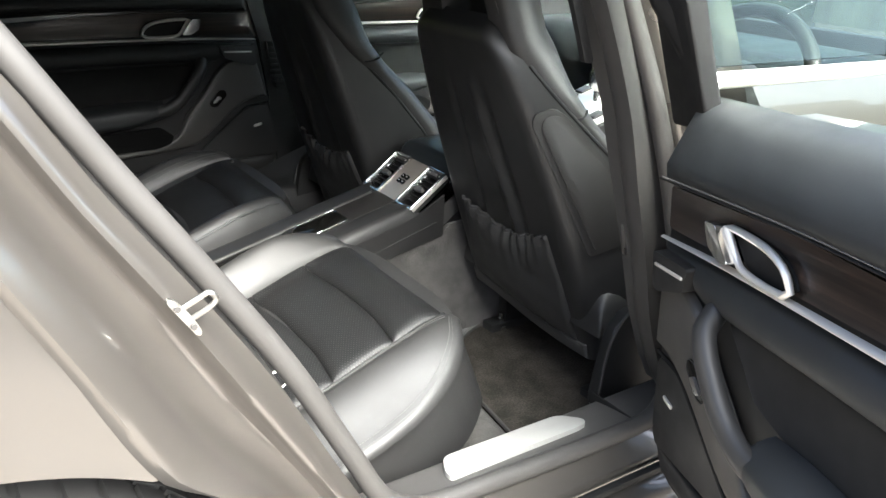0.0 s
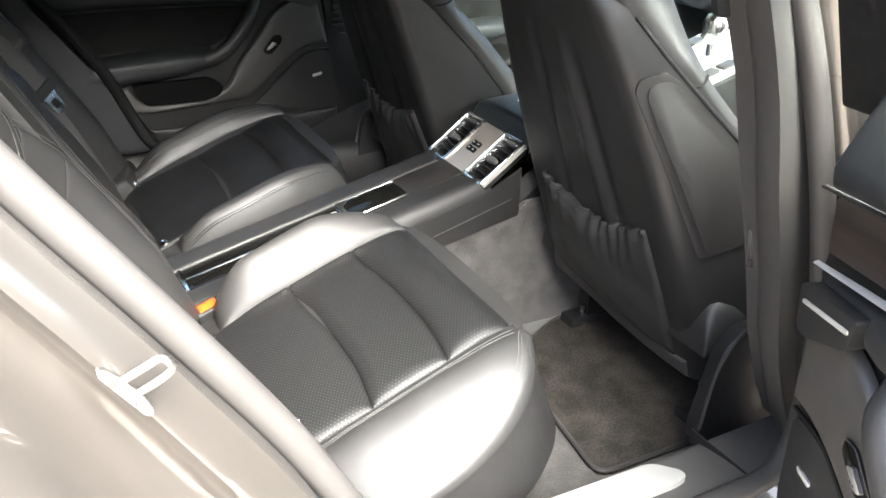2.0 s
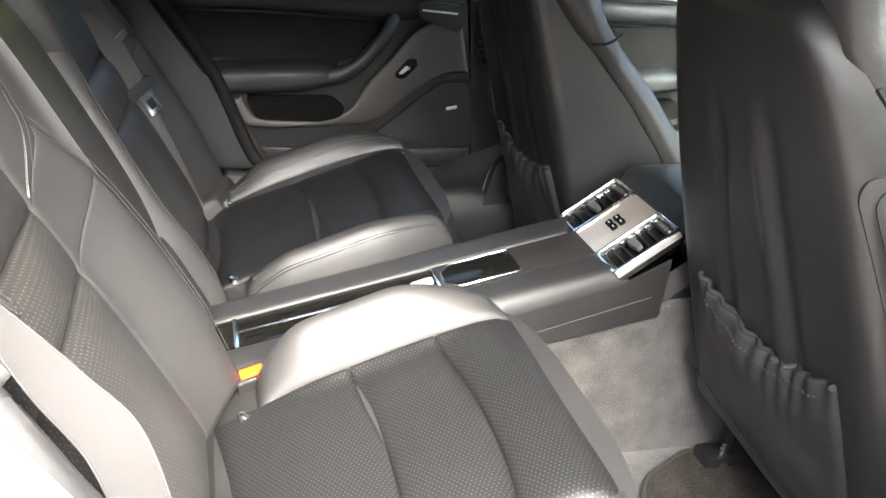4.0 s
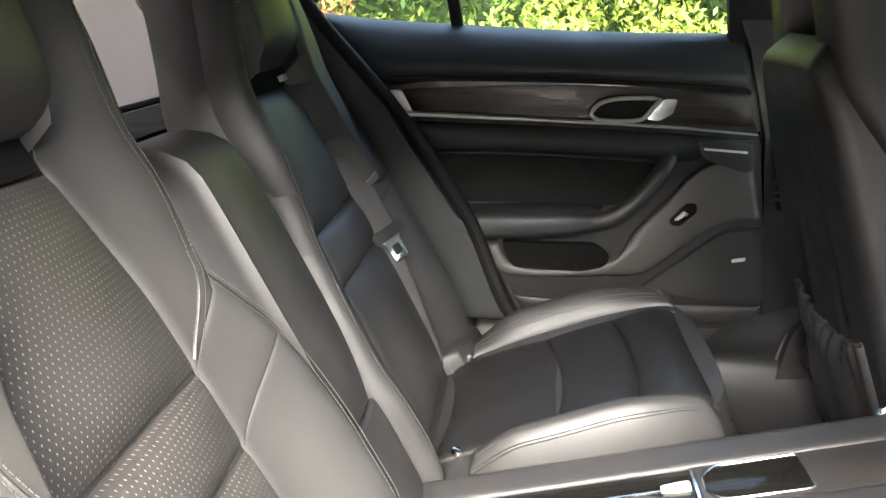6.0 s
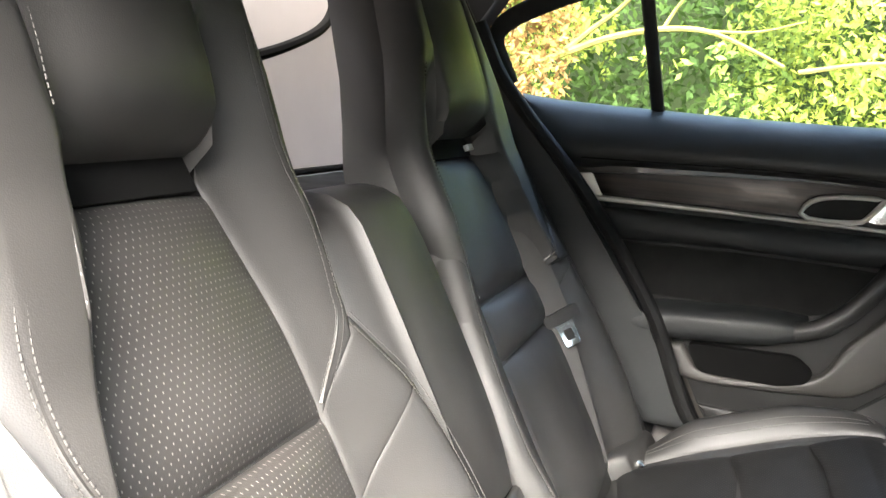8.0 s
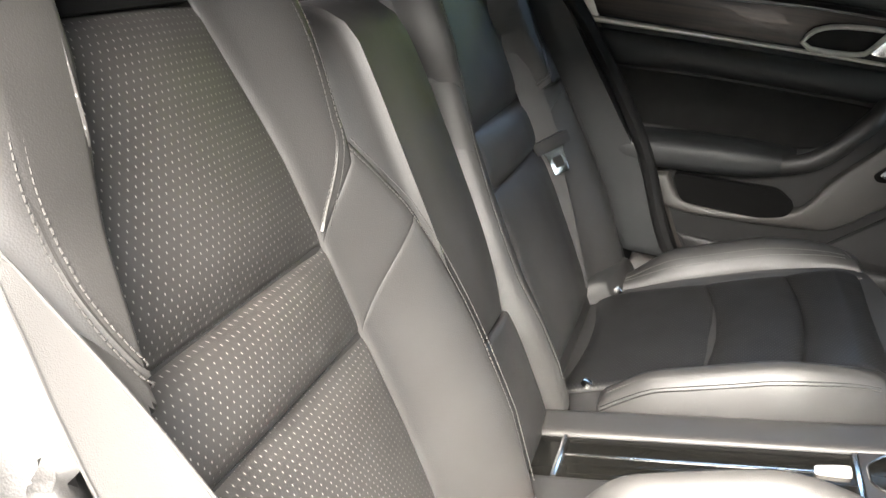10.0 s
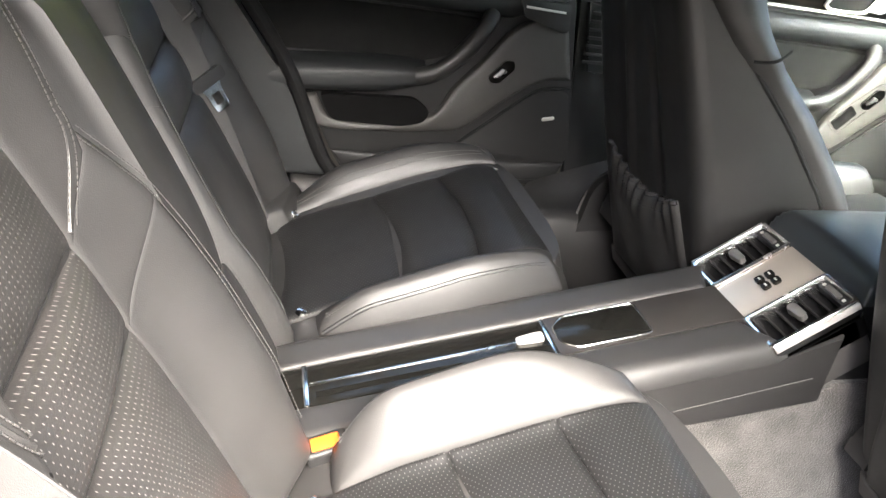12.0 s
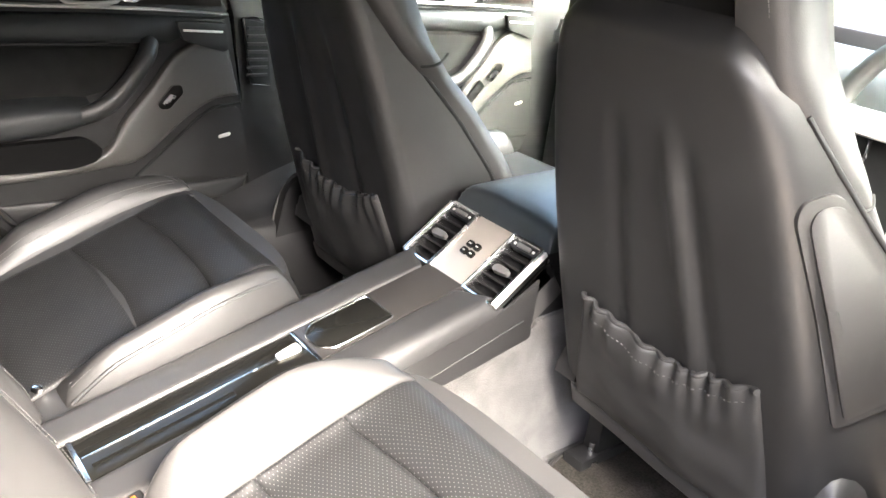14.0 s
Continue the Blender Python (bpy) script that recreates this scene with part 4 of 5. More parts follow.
def door(name, s, m, label, group, fx=0.0, lean=0.35, front=False):
    """A car door with its inner trim. s: 1 for the left side of the car, -1 for the right. Built about its front hinge."""
    d = thing(name, m, label, "car door", group)

    def D(x, z, h):
        return Vector((x - 0.60, s * (-0.09 - h), z))

    outline = [(-0.25, 0.945), (0.490, 0.945), (0.53, 0.80), (0.585, 0.50), (0.57, 0.40), (0.12, 0.385), (0.085, 0.45), (0.0, 0.61), (-0.15, 0.81)]
    part("door_shell", slab(rounded(outline, 0.03), D, -0.16, -0.012, 0.012, 3), PAINT, d, "taupe metallic painted door shell")
    part("inner_panel", slab(rounded([(-0.14, 0.84), (0.50, 0.84), (0.525, 0.79), (0.574, 0.50), (0.555, 0.415), (0.13, 0.40), (0.095, 0.45), (0.012, 0.61)], 0.02), D, -0.011, 0.002, 0.004), PLASTIC, d, "black moulded inner door panel")
    part("upper_trim", pad([(-0.275, 0.955), (-0.185, 0.862), (-0.1, 0.868), (0.2, 0.876), (0.50, 0.870)], [(-0.30, 0.985), (-0.22, 0.978), (-0.1, 0.974), (0.2, 0.969), (0.485, 0.974)],
                           lambda x, z, h: D(x, z, h - 0.55 * max(0, z - 0.90)), 0.018, 0.030, 0.018, 26, 10, lift=0.022), DOOR_LEATHER, d, "padded black leather window ledge")
    bm = stitch([(-0.16, 0.884), (0.0, 0.888), (0.2, 0.892), (0.47, 0.888)], D, lift=0.0350)
    tagged(part("stitching", bm, THREAD if s < 0 else DOOR_LEATHER, d, "row of thread stitches"), kind="stuff")
    part("pad_seam", tube([D(x, z, 0.0325) for x, z in curve([(-0.16, 0.8795), (0.0, 0.8835), (0.2, 0.8875), (0.48, 0.8835)], 40)], 0.0014, 6), RUBBER_BLACK, d)
    part("wood_strip", slab(rounded([(-0.128, 0.8175), (0.20, 0.815), (0.505, 0.812), (0.495, 0.868), (0.22, 0.874), (0.06, 0.867), (-0.145, 0.853)], 0.004), D, -0.004, 0.010, 0.002), WOOD, d, "dark glossy wood veneer strip")
    part("chrome_strip", pad([(-0.165, 0.8035), (0.1, 0.8045), (0.35, 0.8025), (0.519, 0.7965)], [(-0.17, 0.8145), (0.1, 0.8125), (0.35, 0.8085), (0.515, 0.8000)], D, 0.004, 0.006, 0.002, 16, 4, lift=0.019), SILVER, d, "satin silver trim strip")
    part("strip_end", slab(rounded([(-0.185, 0.848), (-0.160, 0.808), (-0.118, 0.813), (-0.140, 0.853)], 0.004), D, 0.0, 0.015, 0.002), SILVER, d, "satin silver end piece")
    part("upper_band", pad([(-0.145, 0.795), (0.05, 0.796), (0.3, 0.795), (0.518, 0.790)], [(-0.085, 0.735), (0.05, 0.742), (0.25, 0.742), (0.40, 0.742), ], D, (0.01, 0.012, 0.01, 0.01), (0.010, 0.020, 0.01, 0.01), 0.014, 20, 8, lift=0.014), DOOR_LEATHER, d)
    part("insert", pad([(-0.085, 0.735), (0.1, 0.740), (0.30, 0.738), (0.36, 0.735)], [(-0.09, 0.640), (0.1, 0.645), (0.24, 0.645), (0.30, 0.66)], D, 0.006, 0.006, 0.0, 16, 6, lift=0.005), SUEDE, d, "dark suede insert")
    part("armrest", pad([(-0.10, 0.628), (0.0, 0.640), (0.18, 0.652), (0.25, 0.648)], [(-0.09, 0.572), (0.0, 0.574), (0.18, 0.588), (0.255, 0.606)], D, (0.02, 0.02, 0.02, 0.02), (0.045, 0.045, 0.04, 0.03), 0.010, 18, 8, lift=0.052), DOOR_LEATHER, d, "padded black armrest")
    part("pull_handle", tube([D(*p) for p in curve([(0.200, 0.624, 0.034), (0.235, 0.626, 0.044), (0.275, 0.642, 0.046), (0.315, 0.680, 0.045), (0.350, 0.728, 0.038), (0.364, 0.748, 0.016)], 26)], 0.0165, 14, up=(0, 1, 0), flat=0.85), PULL, d, "dark grey pull handle rising from the armrest")
    part("lower_sweep", pad([(0.02, 0.562), (0.05, 0.508), (0.18, 0.504), (0.29, 0.512), (0.34, 0.52), (0.44, 0.602), (0.495, 0.632), (0.545, 0.638)], [(0.055, 0.568), (0.085, 0.528), (0.20, 0.526), (0.285, 0.552), (0.31, 0.60), (0.365, 0.665), (0.415, 0.728), (0.510, 0.772)], D,
                            (0.012, 0.008, 0.01, 0.012), (0.014, 0.012, 0.01, 0.014), 0.006, 34, 8, lift=0.018), SWEEP, d, "dark grey sweeping lower trim")
    # raised black sheet in place of a shaded pocket opening
    part("pocket", slab(rounded([(0.060, 0.572), (0.085, 0.524), (0.22, 0.522), (0.262, 0.534), (0.272, 0.555), (0.24, 0.578)], 0.014), D, 0.010, 0.0285, 0.001), VOID, d, "black sheet standing for the shade in the door pocket")
    part("speaker_cover", slab(rounded([(0.325, 0.478), (0.355, 0.506), (0.485, 0.612), (0.545, 0.618), (0.572, 0.500), (0.57, 0.466)], 0.018), D, 0.0, 0.010, 0.004, 3), PLASTIC, d, "black speaker cover")
    part("speaker_edge", tube([D(x, z, 0.009) for x, z in curve([(0.335, 0.489), (0.40, 0.545), (0.475, 0.608), (0.50, 0.618), (0.548, 0.622)], 24)], 0.0028, 6), RUBBER_BLACK, d)
    part("speaker_badge", slab(rounded([(0.502, 0.552), (0.527, 0.557), (0.527, 0.564), (0.502, 0.559)], 0.003), D, 0.009, 0.0125, 0.001), SILVER, d, "small silver badge bar")
    part("lower_edge", pad([(0.09, 0.458), (0.3, 0.458), (0.573, 0.466)], [(0.13, 0.408), (0.3, 0.412), (0.556, 0.424)], D, 0.006, 0.008, 0.006, 14, 6, lift=0.006), PLASTIC, d)
    sw = part("switch_bezel", slab(rounded([(0.372, 0.632), (0.402, 0.668), (0.420, 0.668), (0.424, 0.652), (0.396, 0.622), (0.380, 0.622)], 0.006), D, 0.014, 0.026, 0.002), GLOSS, d, "window switch in a gloss bezel")
    part("switch", slab(rounded([(0.382, 0.634), (0.398, 0.652), (0.408, 0.648), (0.393, 0.630)], 0.003), D, 0.024, 0.030, 0.002), SATIN, sw, "silver rocker switch")
    part("bezel_rim", tube([D(x, z, 0.026) for x, z in rounded([(0.372, 0.632), (0.402, 0.668), (0.420, 0.668), (0.424, 0.652), (0.396, 0.622), (0.380, 0.622)], 0.006)], 0.0006, 5, closed=True, up=(0, 1, 0)), PLASTIC_GREY, sw)
    if front:
        # black sheet drawn as the shade of a switch recess
        part("switch_well_shade", slab(rounded([(0.318, 0.588), (0.336, 0.572), (0.372, 0.612), (0.354, 0.628)], 0.004), D, 0.014, 0.0265, 0.0015), VOID, d, "black sheet standing for the shade in the switch well")
        part("panel_rim", tube([D(x, z, 0.0245) for x, z in rounded([(0.306, 0.592), (0.338, 0.562), (0.436, 0.664), (0.410, 0.684)], 0.014)], 0.0012, 6, closed=True, up=(0, 1, 0)), SWEEP, d)
    tab = part("lock_tab", slab(rounded([(0.408, 0.786), (0.506, 0.784), (0.512, 0.735), (0.50, 0.730), (0.422, 0.752)], 0.007), D, 0.012, 0.032, 0.003), PLASTIC, d, "black tab with a silver line")
    part("tab_line", slab([(0.420, 0.769), (0.498, 0.766), (0.498, 0.770), (0.420, 0.773)], D, 0.031, 0.0345, 0.001), SILVER, tab)
    ring = curve([(0.212, 0.822), (0.222, 0.840), (0.25, 0.852), (0.30, 0.857), (0.335, 0.857)], 12) + curve([(0.318, 0.832), (0.305, 0.818), (0.26, 0.813), (0.225, 0.814)], 12)
    hd = part("release_handle", tube([D(x, z, 0.020) for x, z in ring], 0.0042, 8, closed=True, up=(0, 1, 0)), SILVER, d, "chrome looped door release handle")
    part("handle_grip", slab(rounded([(0.312, 0.820), (0.340, 0.858), (0.364, 0.858), (0.358, 0.832), (0.334, 0.818)], 0.005), D, 0.010, 0.032, 0.004, 3), CHROME, hd)
    part("handle_well", slab([(x, z) for x, z in ring], D, 0.008, 0.0125, 0.001), RUBBER_BLACK, hd)
    # window frame and glass
    top_line = [(0.487 + fx, 0.965), (0.455 + 1.5 * fx, 1.06), (0.40 + 2 * fx, 1.18), (0.36 + fx, 1.19), (0.1, 1.20), (-0.095, 1.186), (-0.235, 1.150), (-0.345, 1.088), (-0.320, 1.0)]
    part("window_frame", tube([D(x, z, -0.035 + lean * max(0, z - 0.97)) for x, z in curve(top_line, 40)], 0.018, 8, up=(0, 1, 0), flat=0.7), RUBBER_BLACK, d)
    part("frame_post", slab([(0.556, 0.935), (0.456, 0.935), (0.425, 1.09), (0.40, 1.185), (0.45, 1.185), (0.512, 1.09)], lambda x, z, h: D(x, z, h - 0.03 + lean * max(0, z - 0.97)), -0.012, 0.012, 0.005, 3), RUBBER_BLACK, d, "black window frame post")
    part("window_bar", tube([D(x, z, -0.04 + lean * max(0, z - 0.97)) for x, z in ((-0.042, 0.965), (-0.058, 1.056), (-0.081, 1.185))], 0.012, 8), RUBBER_BLACK, d)
    pane = [(0.475 + fx, 0.955), (0.445 + 1.5 * fx, 1.06), (0.39 + 2 * fx, 1.18), (0.36, 1.185), (0.1, 1.195), (-0.095, 1.181), (-0.23, 1.145), (-0.338, 1.083), (-0.305, 0.97)]
    gl = part("window_pane", slab(pane, lambda x, z, h: D(x, z, h - 0.05 + lean * max(0, z - 0.97)), 0.0, 0.004, 0), GLASS, d, "slightly green window glass")
    gl.visible_shadow = False
    return d


door("rear_door", 1, Matrix.Translation((0.60, 0.80, 0)), "closed rear door with black leather trim and chrome handle", "rear doors")
RIGHT_DOOR = Matrix.Translation((0.589, -0.809, 0.78)) @ Matrix.Rotation(radians(66), 4, "Z") @ Matrix.Rotation(radians(-6.3), 4, "X") @ Matrix.Translation((-0.10, 0, 0)) @ Matrix.Rotation(radians(7), 4, "Y") @ Matrix.Translation((0.10, 0, -0.80))
door("rear_door", -1, RIGHT_DOOR, "open rear door with black leather trim and chrome handle", "rear doors", 0.04, 0.35)
door("front_door", 1, Matrix.Translation((1.43, 0.81, 0.02)), "closed front door with black leather trim", "front doors", front=True)


# ---- car body ----
body = thing("car_body", Matrix.Translation((0, 0, 0)), "taupe metallic body of a low five-door car parked on a driveway", "car body", kind="structure")


def XZ(y, s=1):
    """A plane along the car at y; height points to the cabin when s is 1 on the left and -1 on the right."""
    return lambda x, z, h: Vector((x, y - s * h, z))


# floor pan with carpet
part("floor_pan", slab([(-1.1, -0.70), (1.75, -0.70), (1.75, 0.70), (-1.1, 0.70)], lambda x, y, h: Vector((x, y, 0.21 + h)), -0.05, 0.0, 0.004), PLASTIC, body)
for s in (-1, 1):
    part("floor_carpet", slab([(0.25, 0.10 * s), (0.98, 0.10 * s), (0.98, 0.66 * s), (0.25, 0.66 * s)], lambda x, y, h: Vector((x, y, 0.212 + h)), 0, 0.012, 0.004), CARPET, body, "grey carpet on the cabin floor")
    part("seat_plinth", slab([(-0.4, 0.09 * s), (0.30, 0.09 * s), (0.30, 0.62 * s), (-0.4, 0.62 * s)], lambda x, y, h: Vector((x, y, 0.212 + h)), 0, 0.11, 0.01), CARPET, body)
    # inner sill
    part("sill_trim", pad([(0.02, 0.665 * s), (0.35, 0.665 * s), (0.62, 0.655 * s), (0.80, 0.65 * s)], [(0.02, 0.775 * s), (0.35, 0.775 * s), (0.62, 0.785 * s), (0.80, 0.785 * s)],
                          lambda x, y, h: Vector((x, y, 0.395 + 0.15 * (abs(y) - 0.70) + h)), (0.03, 0.012, 0.01, 0.01), (0.17, 0.014, 0.01, 0.01), 0.004, 18, 12), PILLAR, body, "grey plastic sill trim")

# sill plate, seam and outer sill on the open side
part("sill_plate", slab(rounded([(0.234, -0.693), (0.452, -0.695), (0.476, -0.728), (0.472, -0.741), (0.452, -0.745), (0.214, -0.746), (0.214, -0.730)], 0.014), lambda x, y, h: Vector((x, y, 0.397 + 0.15 * (abs(y) - 0.70) + h)), 0.0, 0.010, 0.0015), ALU, body, "pale brushed aluminium sill plate")
part("sill_joint", box(0.548, -0.775, 0.385, 0.551, -0.668, 0.4075, 0.0008), RUBBER_BLACK, body)
part("door_seal", tube(curve([(-0.34, -0.735, 1.14), (-0.262, -0.76, 1.025), (-0.190, -0.765, 0.912), (-0.118, -0.77, 0.805), (-0.034, -0.775, 0.674), (0.045, -0.78, 0.525), (0.085, -0.785, 0.455), (0.14, -0.787, 0.425), (0.24, -0.788, 0.418),
                              (0.50, -0.788, 0.412), (0.575, -0.785, 0.42), (0.612, -0.775, 0.47), (0.614, -0.765, 0.60), (0.578, -0.755, 0.76), (0.530, -0.745, 0.90), (0.475, -0.735, 1.02), (0.385, -0.72, 1.2)], 110), 0.014, 10), RUBBER, body, "soft grey door seal round the opening")
part("outer_sill", loft([[(0.05, -0.79, 0.41), (0.3, -0.795, 0.405), (0.66, -0.795, 0.405)], [(0.05, -0.815, 0.385), (0.3, -0.82, 0.38), (0.66, -0.82, 0.38)], [(0.03, -0.83, 0.355), (0.3, -0.835, 0.35), (1.6, -0.835, 0.35)],
                         [(0.0, -0.86, 0.33), (0.3, -0.87, 0.33), (1.6, -0.87, 0.33)], [(0.0, -0.87, 0.22), (0.3, -0.88, 0.22), (1.6, -0.88, 0.22)], [(0.0, -0.80, 0.17), (0.3, -0.80, 0.17), (1.6, -0.80, 0.17)]], 30, 4), PAINT, body)
part("sill_gasket", tube([(0.1, -0.835, 0.372), (0.35, -0.84, 0.367), (0.64, -0.84, 0.367)], 0.008, 8), RUBBER_BLACK, body)

# rear quarter on the open side: stepped jamb, outer skin, wheel arch
seal = [(-0.36, -0.745, 1.13), (-0.270, -0.770, 1.012), (-0.200, -0.775, 0.895), (-0.128, -0.78, 0.788), (-0.046, -0.785, 0.655), (0.030, -0.79, 0.51), (0.075, -0.795, 0.435), (0.12, -0.80, 0.405)]
lip = [(-0.46, -0.80, 1.13), (-0.375, -0.845, 1.0), (-0.315, -0.862, 0.885), (-0.265, -0.87, 0.785), (-0.205, -0.875, 0.66), (-0.145, -0.878, 0.612), (-0.075, -0.88, 0.50), (-0.04, -0.875, 0.40)]


def between(u, dy):
    return [tuple(np.array(a) * (1 - u) + np.array(b) * u + np.array((0, dy, 0))) for a, b in zip(seal, lip)]


part("door_jamb", loft([seal, between(0.22, -0.004), between(0.36, 0.026), between(0.52, 0.022), between(0.68, -0.012), between(0.90, -0.016), lip], 40, 5), PAINT, body, "painted stepped door jamb")
ARCH = (-0.42, 0.335, 0.388)


def arch_z(x):
    d = ARCH[2] ** 2 - (x - ARCH[0]) ** 2
    return ARCH[1] + math.sqrt(d) if d > 0 else 0.2


cols = []
for k in range(60):
    u = k / 59
    row = []
    for j in range(24):
        v = j / 23
        edge = np.array([np.interp(v, np.linspace(0, 1, 5), [p[i] for p in lip[:5]]) for i in range(3)])
        x = edge[0] - 1.2 * u ** 1.3
        low = max(arch_z(x), 0.24)
        z = max(edge[2] + 0.0 * u, low) if v < 1 else max(low, 0.24)
        zz = 1.13 + (low - 1.13) * v if u > 0.15 else edge[2] * (1 - u / 0.15) + (1.13 + (low - 1.13) * v) * (u / 0.15)
        zz = max(zz, low)
        y = edge[1] - 0.03 * math.sin(min(1, u * 1.2) * math.pi / 2) * (1 - ((zz - 0.72) / 0.55) ** 2)
        row.append((x, y, zz))
    cols.append(row)
bm = bmesh.new()
grid = [[bm.verts.new(p) for p in r] for r in cols]
for a, b in zip(grid, grid[1:]):
    for j in range(23):
        bm.faces.new((a[j], a[j + 1], b[j + 1], b[j]))
bmesh.ops.remove_doubles(bm, verts=bm.verts, dist=0.0004)
part("rear_wing", bm, PAINT, body, "taupe metallic rear wing with the wheel arch")
bm = bmesh.new()
for r0, r1, y0, y1 in ((0.386, 0.386, -0.905, -0.60), ):
    ring0 = [(ARCH[0] + r0 * math.cos(a), y0 + 0.03, ARCH[1] + r0 * math.sin(a)) for a in np.linspace(-0.3, math.pi + 0.3, 40)]
    ring1 = [(p[0], y1, p[2]) for p in ring0]
    sheet([ring0, ring1], 40, bm)
part("wheel_liner", bm, RUBBER_BLACK, body, "black wheel arch liner")
wheel = thing("road_wheel", Matrix.Translation((ARCH[0] + 0.01, -0.80, 0.335)), "black tyre on the rear wheel under the arch", "wheel")
part("tyre", lathe([(0.20, -0.13), (0.30, -0.14), (0.325, -0.125), (0.333, -0.09), (0.335, 0.0), (0.333, 0.09), (0.325, 0.125), (0.30, 0.14), (0.20, 0.13)], 64, "y"), TYRE, wheel)
part("rim", lathe([(0.20, -0.125), (0.19, -0.10), (0.06, -0.09), (0.05, -0.11)], 32, "y"), SILVER, wheel)
bm = bmesh.new()
for k in range(56):
    a = 2 * math.pi * k / 56
    m = Matrix.Rotation(-a, 4, "Y") @ Matrix.Translation((0.334, 0, 0))
    for y in (-0.095, -0.045, 0.005, 0.055):
        box(-0.002, y, -0.0145, 0.006, y + 0.042, 0.0145, 0.0, bm=bm, m=m)
tagged(part("tread", bm, TYRE, wheel, "blocks of tyre tread"), kind="stuff")

# striker on the jamb
striker = thing("door_striker", Matrix.Translation((-0.150, -0.812, 0.785)), "bright zinc-plated door striker on the painted jamb", "striker")
sm = Matrix.Rotation(radians(-33), 4, "Y") @ Matrix.Scale(0.46, 4)
part("plate", slab(rounded([(-0.014, -0.048), (-0.008, -0.058), (0.000, -0.050), (0.005, -0.02), (0.005, 0.02), (0.000, 0.050), (-0.008, 0.058), (-0.014, 0.048)], 0.008), lambda x, z, h: sm @ Vector((x, -h, z)), -0.004, 0.006, 0.002), ZINC, striker)
part("loop", tube([sm @ Vector(p) for p in curve([(0.0, 0.0, 0.017), (0.040, -0.010, 0.017), (0.062, -0.012, 0.014), (0.066, -0.012, 0.0), (0.062, -0.012, -0.012), (0.040, -0.010, -0.015), (0.0, 0.0, -0.015)], 24)], 0.0028, 8, up=(0, 1, 0)), ZINC, striker)
for z in (-0.028, 0.028):
    part("screw", lathe([(0.0065, -0.004), (0.0065, 0.004), (0.004, 0.005)], 14, "y", m=sm @ Matrix.Translation((-0.006, -0.008, z))), PLASTIC_GREY, striker, "grey socket screw")

# pillars on the open side
inner = [(0.30, 1.25), (0.411, 1.046), (0.478, 0.902), (0.515, 0.782), (0.552, 0.667), (0.585, 0.552), (0.632, 0.448), (0.66, 0.40)]
outer = [(0.40, 1.25), (0.490, 1.046), (0.552, 0.929), (0.600, 0.799), (0.640, 0.605), (0.668, 0.45), (0.70, 0.40)]
part("pillar_trim", pad(inner, outer, lambda x, z, h: Vector((x, -0.700 + h * 0.9, z)), (0.02, 0.012, 0.01, 0.01), (0.05, 0.03, 0.01, 0.01), 0.006, 30, 8), PILLAR, body, "grey plastic pillar trim")
part("pillar_trim", slab([(0.32, 1.25), (0.43, 1.046), (0.495, 0.902), (0.535, 0.782), (0.575, 0.667), (0.61, 0.552), (0.655, 0.448), (0.68, 0.40), (0.76, 0.40), (0.70, 0.8), (0.60, 1.05), (0.50, 1.25)], XZ(-0.70, -1), -0.03, 0.03, 0.006), PILLAR, body)
part("belt_slot", slab(rounded([(0.428, 0.965), (0.443, 0.965), (0.40, 1.07), (0.385, 1.07)], 0.004), lambda x, z, h: Vector((x, -0.700 + h, z)), 0.0, 0.009, 0.001), RUBBER_BLACK, body, "black slot for the front seat belt")
FLANGE = ((0.36, -0.728, 1.25), (0.470, -0.738, 1.046), (0.540, -0.745, 0.90), (0.592, -0.755, 0.76), (0.626, -0.765, 0.6), (0.632, -0.785, 0.44))
part("pillar_flange", loft([[(x + dx, y + dy, z) for x, y, z in FLANGE] for dx, dy in ((0.0, 0.0), (0.012, -0.022), (0.034, -0.034), (0.036, -0.050), (0.046, -0.072), (0.070, -0.092))], 30, 5), PAINT, body, "painted pillar flange with a pressed step")

part("edge_strip", box(0, -0.003, 0, 0.006, 0.003, 0.135, 0.0015, m=Matrix.Translation((0.572, -0.680, 0.655)) @ Matrix.Rotation(radians(-12), 4, "Y")), SATIN, body, "thin chrome vertical strip on the pillar trim")

# the closed front door seen from outside
fd = thing("front_door", Matrix.Translation((0.60, -0.88, 0.4)), "closed front door, taupe paint with a chrome window strip", "car door", "front doors")
FO = Vector((0.60, -0.88, 0.4))


def shift(curves):
    return [[tuple(Vector(p) - FO) for p in c] for c in curves]


part("door_skin", loft(shift([[(0.53, -0.878, 0.975), (1.0, -0.90, 0.965), (1.72, -0.90, 0.94)], [(0.56, -0.905, 0.90), (1.0, -0.93, 0.88), (1.75, -0.935, 0.86)], [(0.60, -0.915, 0.78), (1.0, -0.94, 0.76), (1.78, -0.95, 0.74)],
                              [(0.64, -0.905, 0.62), (1.0, -0.93, 0.60), (1.78, -0.94, 0.60)], [(0.665, -0.885, 0.45), (1.0, -0.90, 0.45), (1.75, -0.92, 0.45)], [(0.67, -0.86, 0.34), (1.0, -0.87, 0.34), (1.70, -0.89, 0.34)]]), 30, 5), PAINT, fd)
part("chrome_strip", tube([Vector(p) - FO for p in ((0.455, -0.872, 0.970), (0.7, -0.884, 0.968), (1.0, -0.892, 0.964), (1.72, -0.89, 0.94))], 0.012, 8, flat=0.9), SILVER, fd, "bright satin window strip")
part("window_frame", tube([Vector(p) - FO for p in ((0.46, -0.865, 0.985), (0.42, -0.83, 1.06), (0.36, -0.77, 1.20))], 0.018, 8), RUBBER_BLACK, fd)
